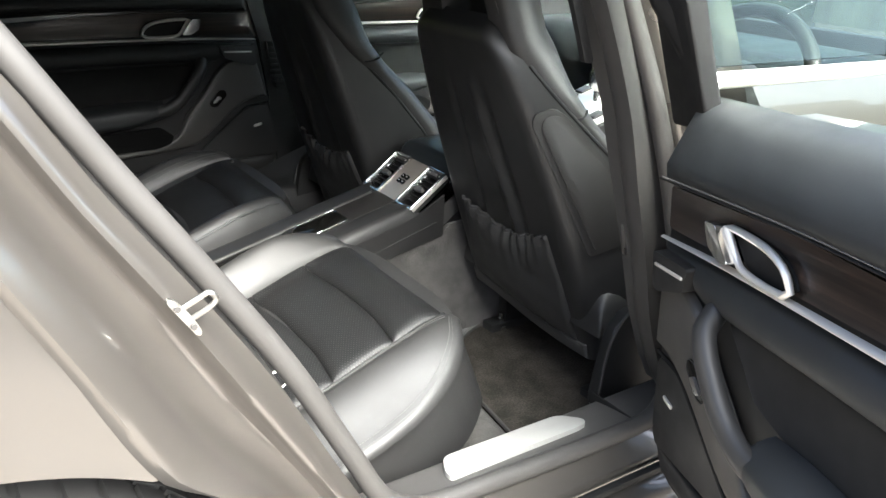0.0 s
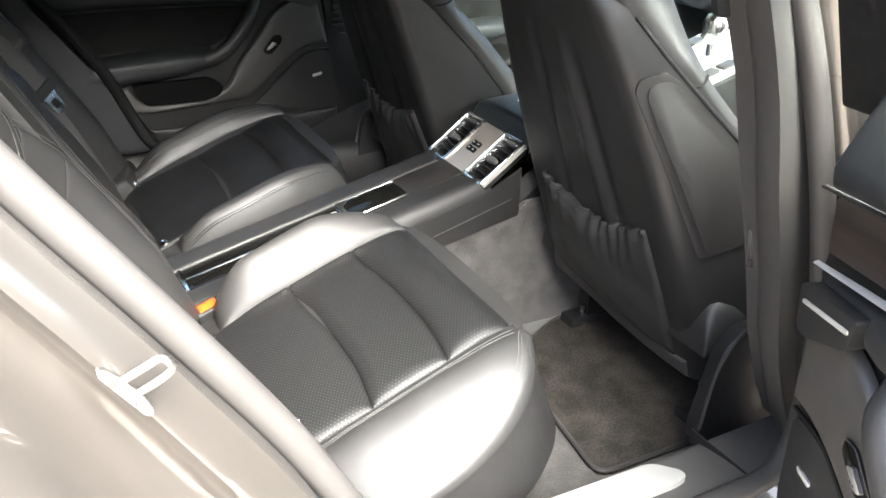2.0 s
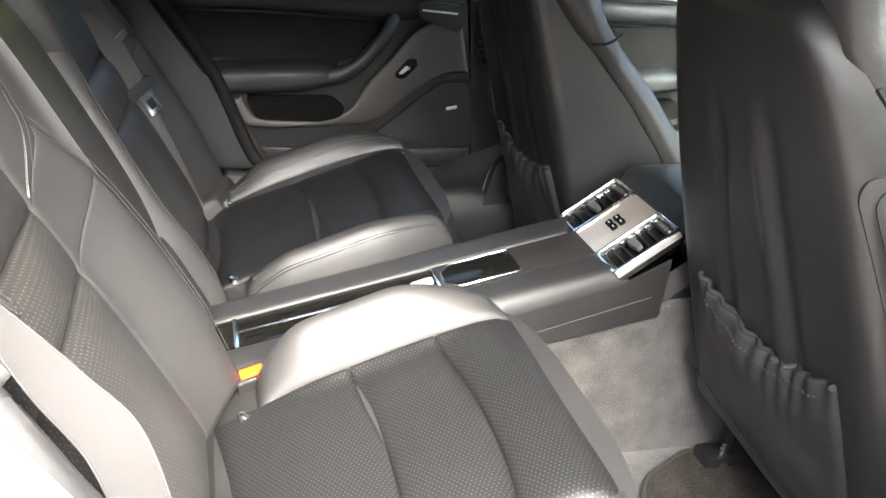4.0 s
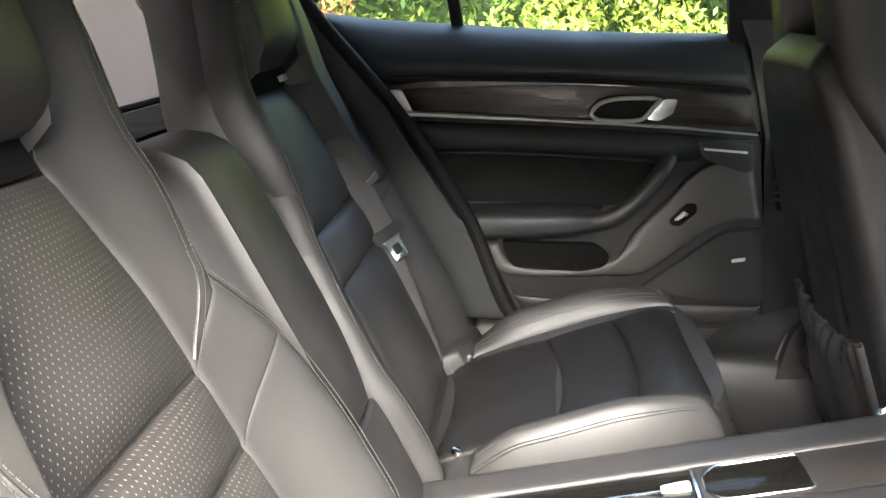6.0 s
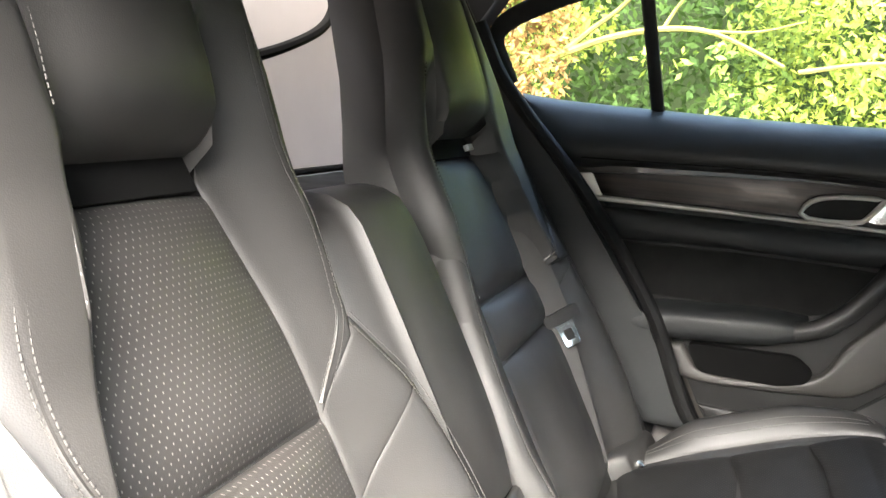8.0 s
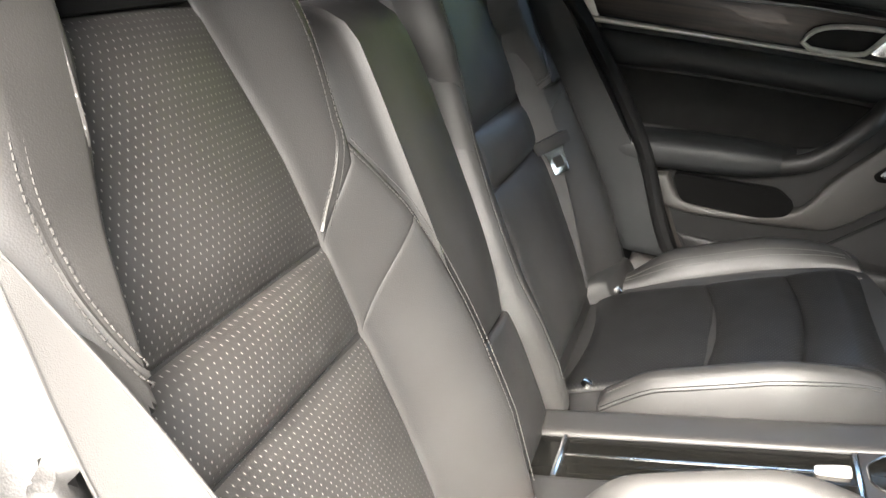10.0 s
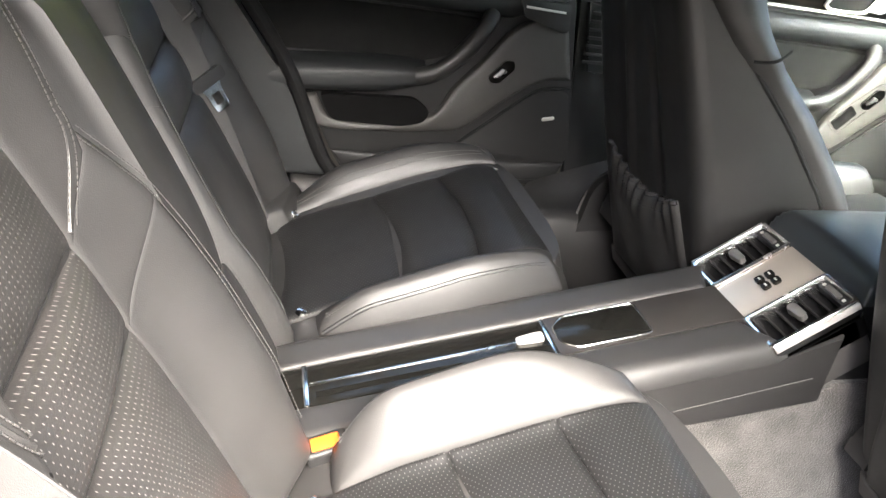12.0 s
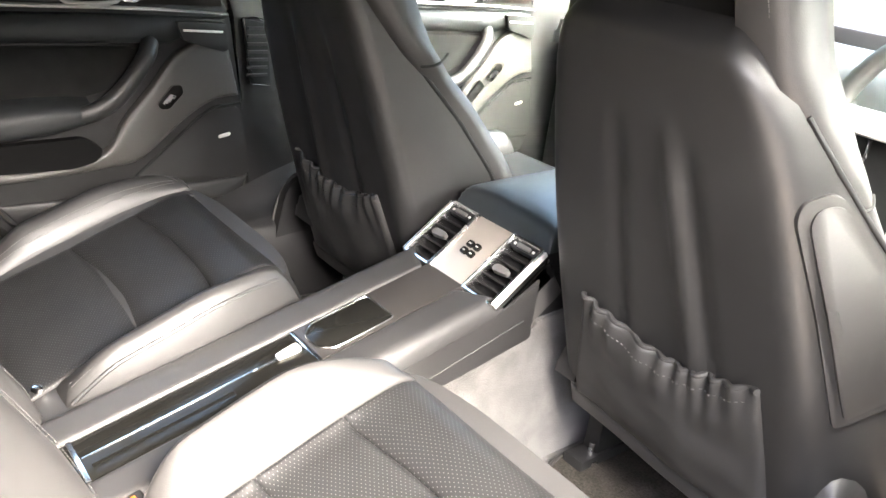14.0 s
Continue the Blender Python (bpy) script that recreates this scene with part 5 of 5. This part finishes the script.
gp = part("window_pane", slab([(0.47, 0.985), (0.37, 1.2), (0.5, 1.24), (1.0, 1.22), (1.3, 1.14), (1.68, 0.955), (1.0, 0.98)], lambda x, z, h: Vector((x, -0.872 + 0.4 * (z - 0.98) + h, z)) - FO, 0, 0.004, 0), DARKENED_GLASS, fd, "side glass with dark reflections put into its colour")
gp.visible_shadow = False
part("inner_trim", slab([(0.66, 0.40), (1.65, 0.40), (1.65, 0.93), (0.58, 0.95)], lambda x, z, h: Vector((x, -0.80 + h, z)) - FO, 0.0, 0.06, 0.01), PLASTIC, fd)

part("outer_side", box(-1.3, 0.875, 0.2, 1.9, 0.90, 0.93, 0.01), PAINT, body, "painted far side of the car")
part("inner_lining", box(-0.9, 0.765, 0.2, 0.14, 0.785, 0.90, 0.005), PLASTIC, body)

# left side: sill, pillars, quarter trim
part("pillar_trim", slab([(0.30, 1.25), (0.44, 1.05), (0.487, 0.95), (0.535, 0.79), (0.582, 0.50), (0.57, 0.40), (0.78, 0.40), (0.72, 0.75), (0.62, 1.0), (0.50, 1.25)], XZ(0.745), -0.04, 0.035, 0.012), PLASTIC, body, "black plastic pillar trim")
part("side_vent", slab(rounded([(0.548, 0.79), (0.600, 0.78), (0.615, 0.66), (0.572, 0.66)], 0.004), XZ(0.708), 0.0, 0.006, 0.001), RUBBER_BLACK, body, "black air vent in the pillar trim")
for k in range(7):
    z = 0.675 + 0.0155 * k
    part("vent_slat", slab([(0.560, z), (0.606, z), (0.606, z + 0.006), (0.560, z + 0.006)], XZ(0.704), 0.0, 0.006, 0.001), PLASTIC, body)
part("vent_trim", tube([Vector((x, 0.700, z)) for x, z in ((0.602, 0.783), (0.575, 0.793), (0.550, 0.790), (0.574, 0.66), (0.612, 0.656))], 0.0018, 6), CHROME, body, "thin chrome vent outline")
part("kick_panel", loft([[(0.50, 0.70, 0.42), (0.60, 0.70, 0.46), (0.72, 0.70, 0.50)], [(0.46, 0.655, 0.40), (0.60, 0.655, 0.415), (0.74, 0.65, 0.43)], [(0.46, 0.60, 0.392), (0.60, 0.59, 0.385), (0.74, 0.58, 0.37)], [(0.46, 0.565, 0.23), (0.60, 0.565, 0.23), (0.74, 0.565, 0.23)]], 24, 6), SHELL, body)
part("quarter_trim", slab([(-0.62, 1.22), (-0.40, 1.03), (-0.305, 0.844), (-0.15, 0.642), (-0.045, 0.497), (0.0, 0.42), (0.088, 0.42), (0.075, 0.455), (-0.012, 0.61), (-0.158, 0.813), (-0.325, 1.015), (-0.385, 1.10), (-0.34, 1.165), (-0.2, 1.22)], XZ(0.70), -0.02, 0.05, 0.018, 4), DOOR_LEATHER, body, "dark quarter trim beside the seat")
part("quarter_seal", tube(curve([(-0.36, 0.647, 1.10), (-0.305, 0.647, 1.002), (-0.145, 0.647, 0.825), (-0.004, 0.647, 0.630), (0.082, 0.65, 0.445), (0.13, 0.66, 0.41)], 40), 0.013, 8), RUBBER_BLACK, body, "black rubber door seal")
part("quarter_cap", slab(rounded([(-0.43, 1.06), (-0.33, 0.995), (-0.36, 1.09), (-0.40, 1.16)], 0.015), XZ(0.66), -0.01, 0.012, 0.004), PLASTIC, body)
part("seat_side_panel", slab([(-0.5, 1.15), (-0.30, 0.93), (-0.14, 0.68), (-0.04, 0.50), (0.02, 0.40), (-0.2, 0.36), (-0.6, 0.8)], XZ(0.64), -0.03, 0.02, 0.02, 3), PLASTIC, body)
# the same on the open side
part("quarter_trim", slab([(-0.62, 1.22), (-0.38, 1.13), (-0.285, 1.03), (-0.205, 0.915), (-0.135, 0.81), (-0.055, 0.68), (0.02, 0.53), (0.065, 0.43), (0.0, 0.40), (-0.2, 0.40), (-0.6, 0.9)], XZ(-0.735, -1), -0.02, 0.06, 0.03, 4), CLOTH, body, "grey quarter trim beside the seat")
part("belt_hook", tube([Vector(p) for p in ((-0.02, -0.670, 0.60), (-0.01, -0.668, 0.607), (0.004, -0.668, 0.604), (0.008, -0.668, 0.588), (0.000, -0.668, 0.582))], 0.0014, 6), SILVER, body, "small wire hook")

# roof, tail and front closing the cabin
roof = [[(-1.6, y * 0.85, 1.02), (-0.60, y, 1.235), (-0.3, y, 1.26), (0.6, y, 1.27), (1.15, y * 0.95, 1.20)] for y in (-0.64, -0.45, 0.0, 0.45, 0.64)]
roof[0] = [(x, y, z - 0.06) for x, y, z in roof[0]]
roof[-1] = [(x, y, z - 0.06) for x, y, z in roof[-1]]
part("headliner", thicken(loft([r[1:] for r in roof], 30, 3), 0.012), HEADLINER, body, "dark cloth headliner")
part("roof_skin", thicken(loft([[(x, y * 1.06, z + 0.05) for x, y, z in r[1:]] for r in roof], 30, 3), 0.004), PAINT, body)
for s in (-1, 1):
    part("roof_rail", tube(curve([(-0.98, 0.63 * s, 1.10), (-0.85, 0.645 * s, 1.145), (-0.3, 0.67 * s, 1.22), (0.5, 0.67 * s, 1.235), (1.15, 0.66 * s, 1.15), (1.8, 0.72 * s, 0.93)], 50), 0.045, 10), HEADLINER, body, "dark roof rail")
part("tail_wall", slab([(-0.95, -0.72), (-0.95, 0.72), (-1.0, 0.72), (-1.0, -0.72)], lambda x, y, h: Vector((x, y, h)), 0.22, 0.84, 0.01), PLASTIC, body)
part("parcel_ledge", slab([(-1.0, -0.70), (-0.44, -0.70), (-0.44, 0.70), (-1.0, 0.70)], lambda x, y, h: Vector((x, y, h)), 0.79, 0.822, 0.01), RUBBER_BLACK, body, "black parcel ledge behind the seats")
blind = thing("rear_blind", Matrix.Translation((-0.56, 0, 0.825)), "pale grey cloth rear blind with a dark edging", "blind")


def BL(y, b, h):
    return Vector((-0.18 * b + h, y, b + 0.006))


part("cloth", pad([(-0.80, 0.0), (-0.80, 0.2), (-0.76, 0.42)], [(0.80, 0.0), (0.80, 0.2), (0.76, 0.42)], BL, 0.004, 0.004, 0.0, 10, 20), BLIND, blind)
part("hem", tube([BL(y, b, 0.006) for y, b in curve([(-0.57, 0.36), (-0.545, 0.265), (-0.44, 0.213), (-0.2, 0.16), (0, 0.15), (0.2, 0.16), (0.44, 0.213), (0.545, 0.265), (0.57, 0.36)], 60)], 0.009, 8), VOID, blind, "dark curved edging")
part("lower_hem", tube([BL(y, 0.0, 0.008) for y in (-0.78, 0, 0.78)], 0.006, 8), RUBBER_BLACK, blind)
part("disc", lathe([(0.035, -0.01), (0.035, 0.004), (0.03, 0.007)], 24, "x", m=Matrix.Translation(BL(0.615, 0.18, 0.004))), BLIND, blind, "round cloth-covered disc")

# dashboard and wheel
dash = thing("dashboard", Matrix.Translation((1.55, 0, 0.6)), "dark dashboard with round vents", "dashboard")
part("dash_top", pad([(1.42, -0.70), (1.42, 0.70)], [(1.85, -0.70), (1.85, 0.70)], lambda x, y, h: Vector((x, y, 0.84 + h)) - Vector((1.55, 0, 0.6)), 0.05, 0.10, 0.02, 20, 10), DOOR_LEATHER, dash)
part("dash_face", box(-0.10, -0.70, -0.30, 0.2, 0.70, 0.18, 0.03, 3), PLASTIC, dash)
for y in (-0.76, 0.76):
    part("footwell_side", box(1.36, y - 0.03, 0.18, 2.0, y + 0.03, 0.93, 0.01), PLASTIC, body)
part("bulkhead", box(1.88, -0.76, 0.18, 1.92, 0.76, 0.88, 0.01), PLASTIC, body)
for y in (-0.10, 0.10, 0.62):
    part("dash_vent", slab(rounded([(y - 0.05, 0.0), (y + 0.05, 0.0), (y + 0.05, 0.06), (y - 0.05, 0.06)], 0.01), lambda a, b, h: Vector((-0.10 - h, a, 0.08 + b)), 0, 0.012, 0.003), RUBBER_BLACK, dash)
    part("vent_rim", tube([Vector((-0.113, a, 0.08 + b)) for a, b in rounded([(y - 0.05, 0.0), (y + 0.05, 0.0), (y + 0.05, 0.06), (y - 0.05, 0.06)], 0.01)], 0.004, 6, closed=True), CHROME, dash)
stack = thing("switch_console", Matrix.Translation((1.1, 0, 0.6)), "silver switch console between the front seats", "console")
part("slope", slab([(0.99, 0.50), (1.46, 0.50), (1.46, 0.80), (0.99, 0.66)], lambda x, z, h: Vector((x, h, z)) - Vector((1.1, 0, 0.6)), -0.11, 0.11, 0.01), PLASTIC, stack)
part("face_plate", slab([(1.0, -0.10), (1.45, -0.10), (1.45, 0.10), (1.0, 0.10)], lambda x, y, h: Vector((x, y, 0.667 + 0.30 * (x - 1.0) + h)) - Vector((1.1, 0, 0.6)), -0.004, 0.006, 0.003), SILVER, stack)
for k in range(9):
    for y in (-0.085, 0.062):
        part("button", slab([(1.02 + 0.045 * k, y), (1.055 + 0.045 * k, y), (1.055 + 0.045 * k, y + 0.026), (1.02 + 0.045 * k, y + 0.026)], lambda x, yy, h: Vector((x, yy, 0.667 + 0.30 * (x - 1.0) + h)) - Vector((1.1, 0, 0.6)), 0.005, 0.012, 0.002), PLASTIC_GREY, stack)
part("selector", lathe([(0.012, 0.0), (0.010, 0.05), (0.022, 0.06), (0.026, 0.09), (0.018, 0.11)], 16, m=Matrix.Translation((0.05, 0, 0.09))), CHROME, stack)
sw = thing("steering_wheel", look((1.20, -0.36, 0.80), (0.2, -0.36, 1.15)), "three-spoke black leather steering wheel", "steering wheel")
part("rim", tube([(0.185 * math.cos(a), 0.185 * math.sin(a), 0) for a in np.linspace(0, 2 * math.pi, 48, endpoint=False)], 0.017, 10, closed=True), LEATHER, sw)
part("hub", lathe([(0.07, 0.03), (0.075, 0.0), (0.06, -0.03), (0.03, -0.04)], 24), PLASTIC_GREY, sw)
for a in (0, 180, 270):
    part("spoke", box(0.05, -0.022, -0.01, 0.175, 0.022, 0.008, 0.006, m=Matrix.Rotation(radians(a), 4, "Z")), SILVER, sw, "silver spoke")
solid("windscreen", slab([(-0.66, 0.0), (0.66, 0.0), (0.60, 1.0), (-0.60, 1.0)], lambda y, b, h: Vector((1.85 - 0.70 * b + h, y, 0.90 + 0.29 * b)), 0, 0.005, 0), GLASS, "clear raked windscreen", "windscreen", kind="structure")
part("bonnet", box(1.9, -0.85, 0.3, 3.2, 0.85, 0.82, 0.12, 4), PAINT, body)

# floor mats
for s, x0 in ((-1, 0.515), (1, 0.455)):
    mat = thing("floor_mat", Matrix.Translation((0.7, 0.31 * s, 0.225)), "black pile floor mat with a bound edge on the carpet", "floor mat", "floor mats")
    line = rounded([(x0 + 0.20, 0.125 * s), (0.88, 0.125 * s), (0.92, 0.30 * s), (0.90, 0.54 * s), (x0, 0.54 * s), (x0 + 0.03, 0.31 * s), (x0 + 0.10, 0.18 * s)], 0.03)
    part("mat_top", slab(line, lambda x, y, h: Vector((x, y, h)) - Vector((0.7, 0.31 * s, 0)), 0.0, 0.012, 0.004), MAT, mat)
    part("binding", tube([Vector((x - 0.7, y - 0.31 * s, 0.011)) for x, y in line], 0.004, 6, closed=True), RUBBER, mat, "grey bound edge")
    part("clip", lathe([(0.014, 0.0), (0.014, 0.012), (0.005, 0.016), (0.005, 0.04), (0.007, 0.045)], 12, m=Matrix.Translation((0.06, 0.15 * s * -1 + 0.0, 0.008))), CHROME, mat, "small metal mat clip")

# belts and buckles
belt = thing("seat_belt", Matrix.Identity(4), "dark grey rear seat belt with bright steel tongue", "seat belt", "rear seat belts")
part("webbing", ribbon([(-0.31, 0.50, 0.93), (-0.255, 0.455, 0.84), (-0.195, 0.460, 0.755), (-0.135, 0.480, 0.640), (-0.125, 0.478, 0.610), (-0.080, 0.450, 0.52), (-0.035, 0.425, 0.425)],
                       [(0.6, -0.6, 0.4), (0.55, -0.75, 0.35), (0.55, -0.75, 0.35), (0.6, -0.7, 0.35), (0.7, -0.6, 0.4), (0.8, -0.4, 0.5)], 0.047), WEBBING, belt)
fwd = Vector((0.6, -0.7, 0.38)).normalized()
down = (Vector((0.40, 0.12, -0.905)) - fwd * fwd.dot(Vector((0.40, 0.12, -0.905)))).normalized()
wide = down.cross(fwd)


def tng(a, b, h):
    return Vector((-0.128, 0.478, 0.632)) + wide * a + down * b + fwd * h


part("tongue_cover", slab(rounded([(-0.034, -0.014), (0.034, -0.014), (0.034, 0.006), (-0.034, 0.006)], 0.005), tng, -0.006, 0.008, 0.003), PLASTIC, belt, "black plastic tongue cover")
ton = part("tongue", slab(rounded([(-0.022, 0.002), (0.022, 0.002), (0.016, 0.014), (0.014, 0.046), (-0.014, 0.046), (-0.016, 0.014)], 0.004), tng, 0.002, 0.0055, 0.001), CHROME, belt, "bright steel belt tongue")
part("tongue_slot", slab(rounded([(-0.008, 0.018), (0.008, 0.018), (0.008, 0.036), (-0.008, 0.036)], 0.003), tng, 0.005, 0.0062, 0.0003), RUBBER_BLACK, ton)
belt = thing("seat_belt", Matrix.Identity(4), "grey seat belt webbing stretched over the rear seat bolster", "seat belt", "rear seat belts")
near_edge = [(-0.206, -0.556, 0.850), (-0.190, -0.534, 0.821), (-0.167, -0.519, 0.782), (-0.139, -0.506, 0.739), (-0.108, -0.494, 0.690), (-0.075, -0.482, 0.635), (-0.055, -0.485, 0.57), (-0.035, -0.492, 0.46)]
far_edge = [(-0.204, -0.563, 0.843), (-0.190, -0.538, 0.817), (-0.172, -0.539, 0.788), (-0.155, -0.540, 0.752), (-0.134, -0.537, 0.702), (-0.105, -0.529, 0.640), (-0.085, -0.531, 0.57), (-0.06, -0.537, 0.46)]
part("webbing", thicken(loft([near_edge, far_edge], 60, 6), 0.0014), WEBBING, belt)
for line in (near_edge, far_edge):
    part("woven_edge", tube([Vector(p) for p in curve(line, 60)], 0.0011, 6), WEBBING, belt)
for s, (x, y, z) in ((-1, (0.034, -0.108, 0.420)),):
    bk = thing("belt_buckle", Matrix.Translation((x, y, z)) @ Euler((radians(12), radians(-18), radians(4))).to_matrix().to_4x4() @ Matrix.Scale(0.72, 4), "black seat belt buckle with orange-red release button", "buckle")
    part("housing", box(-0.034, -0.020, -0.05, 0.034, 0.020, 0.006, 0.007, 3), PLASTIC, bk)
    part("release_button", box(-0.022, -0.012, 0.002, 0.022, 0.012, 0.009, 0.003), ORANGE, bk, "orange-red release button")

# ---- hedge across the drive ----
rng = np.random.default_rng(4)


def leaf_cloud(count, x0, x1, y0, y1, z0, z1, size, clump=False, clump_level=0.12):
    n = count
    dens = rng.uniform(0, 1, (n, 3))
    c = np.c_[x0 + (x1 - x0) * dens[:, 0], y0 + (y1 - y0) * dens[:, 1], z0 + (z1 - z0) * dens[:, 2]]
    wob = np.sin(c[:, 0] * 3.1) * 0.18 + np.sin(c[:, 0] * 7.7 + c[:, 2] * 5) * 0.12 + np.sin(c[:, 2] * 6.3) * 0.12
    c[:, 1] += wob
    if clump:
        keep = np.array([noise.noise(Vector(p) * 3.2) + 0.6 * noise.noise(Vector(p) * 8.0) for p in c]) > clump_level + 0.30 * ((c[:, 0] > -0.55) & (c[:, 0] < -0.05)) - 0.12 * (c[:, 0] > 0.2)
        c = c[keep]
        n = len(c)
    a = rng.normal(size=(n, 3))
    a /= np.linalg.norm(a, axis=1)[:, None]
    b = np.cross(a, rng.normal(size=(n, 3)))
    b /= np.linalg.norm(b, axis=1)[:, None]
    L = size * rng.uniform(0.6, 1.3, n)[:, None]
    v = np.stack([c - a * L, c + b * L * 0.42, c + a * L, c - b * L * 0.42], 1).reshape(-1, 3)
    f = np.arange(n * 4).reshape(n, 4)
    return v, f


hedge = thing("hedge", Matrix.Translation((0, 3.0, 0)), "sunlit yellow-green hedge with bare branches behind the car", "hedge", kind="stuff")
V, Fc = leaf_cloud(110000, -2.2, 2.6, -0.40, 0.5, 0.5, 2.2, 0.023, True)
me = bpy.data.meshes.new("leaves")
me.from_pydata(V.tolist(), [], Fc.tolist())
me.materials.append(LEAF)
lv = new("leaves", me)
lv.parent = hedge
# back leaves: a darkened leaf colour stands for the shade inside the hedge
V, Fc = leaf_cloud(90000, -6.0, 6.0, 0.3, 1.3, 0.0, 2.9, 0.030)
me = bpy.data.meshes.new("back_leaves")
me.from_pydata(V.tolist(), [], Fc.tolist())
me.materials.append(leaf_material("shaded_hedge_leaf", (0.012, 0.026, 0.005), (0.036, 0.066, 0.013)))
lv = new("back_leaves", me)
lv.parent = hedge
V, Fc = leaf_cloud(9000, -1.40, -0.56, -0.78, -0.50, 0.6, 1.7, 0.020)
me = bpy.data.meshes.new("withered_leaves")
me.from_pydata(V.tolist(), [], Fc.tolist())
me.materials.append(BROWN_LEAF)
lv = new("withered_leaves", me)
lv.parent = hedge
for pts, r in (([(-0.75, 1.08), (-0.52, 1.188), (-0.39, 1.232), (-0.22, 1.261), (-0.07, 1.261), (0.08, 1.21), (0.20, 1.156)], 0.014), ([(-0.60, 1.15), (-0.49, 1.249), (-0.37, 1.345), (-0.25, 1.50)], 0.011), ([(-0.22, 1.258), (-0.18, 1.334), (-0.10, 1.45)], 0.007),
               ([(-0.07, 1.26), (0.10, 1.27), (0.25, 1.31)], 0.006), ([(0.25, 1.14), (0.5, 1.18), (0.72, 1.16), (1.0, 1.22)], 0.008), ([(-0.80, 0.7), (-0.76, 1.1), (-0.70, 1.5)], 0.018)):
    part("branch", tube(curve([(x, -0.66 + 0.03 * math.sin(9 * x), z) for x, z in pts], 24), 1.15 * r, 7, taper=0.4), BARK, hedge, "bare pale branch")
# backing sheet, its near-black green painted as the shade deep between the leaves
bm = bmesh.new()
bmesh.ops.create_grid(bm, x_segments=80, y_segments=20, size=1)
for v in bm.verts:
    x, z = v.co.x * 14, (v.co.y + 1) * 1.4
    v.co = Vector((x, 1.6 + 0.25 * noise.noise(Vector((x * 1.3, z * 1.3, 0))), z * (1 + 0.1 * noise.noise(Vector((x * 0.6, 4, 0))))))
part("inner_thicket", bm, leaf_material("shaded_thicket", (0.008, 0.013, 0.004), (0.016, 0.024, 0.007)), hedge)
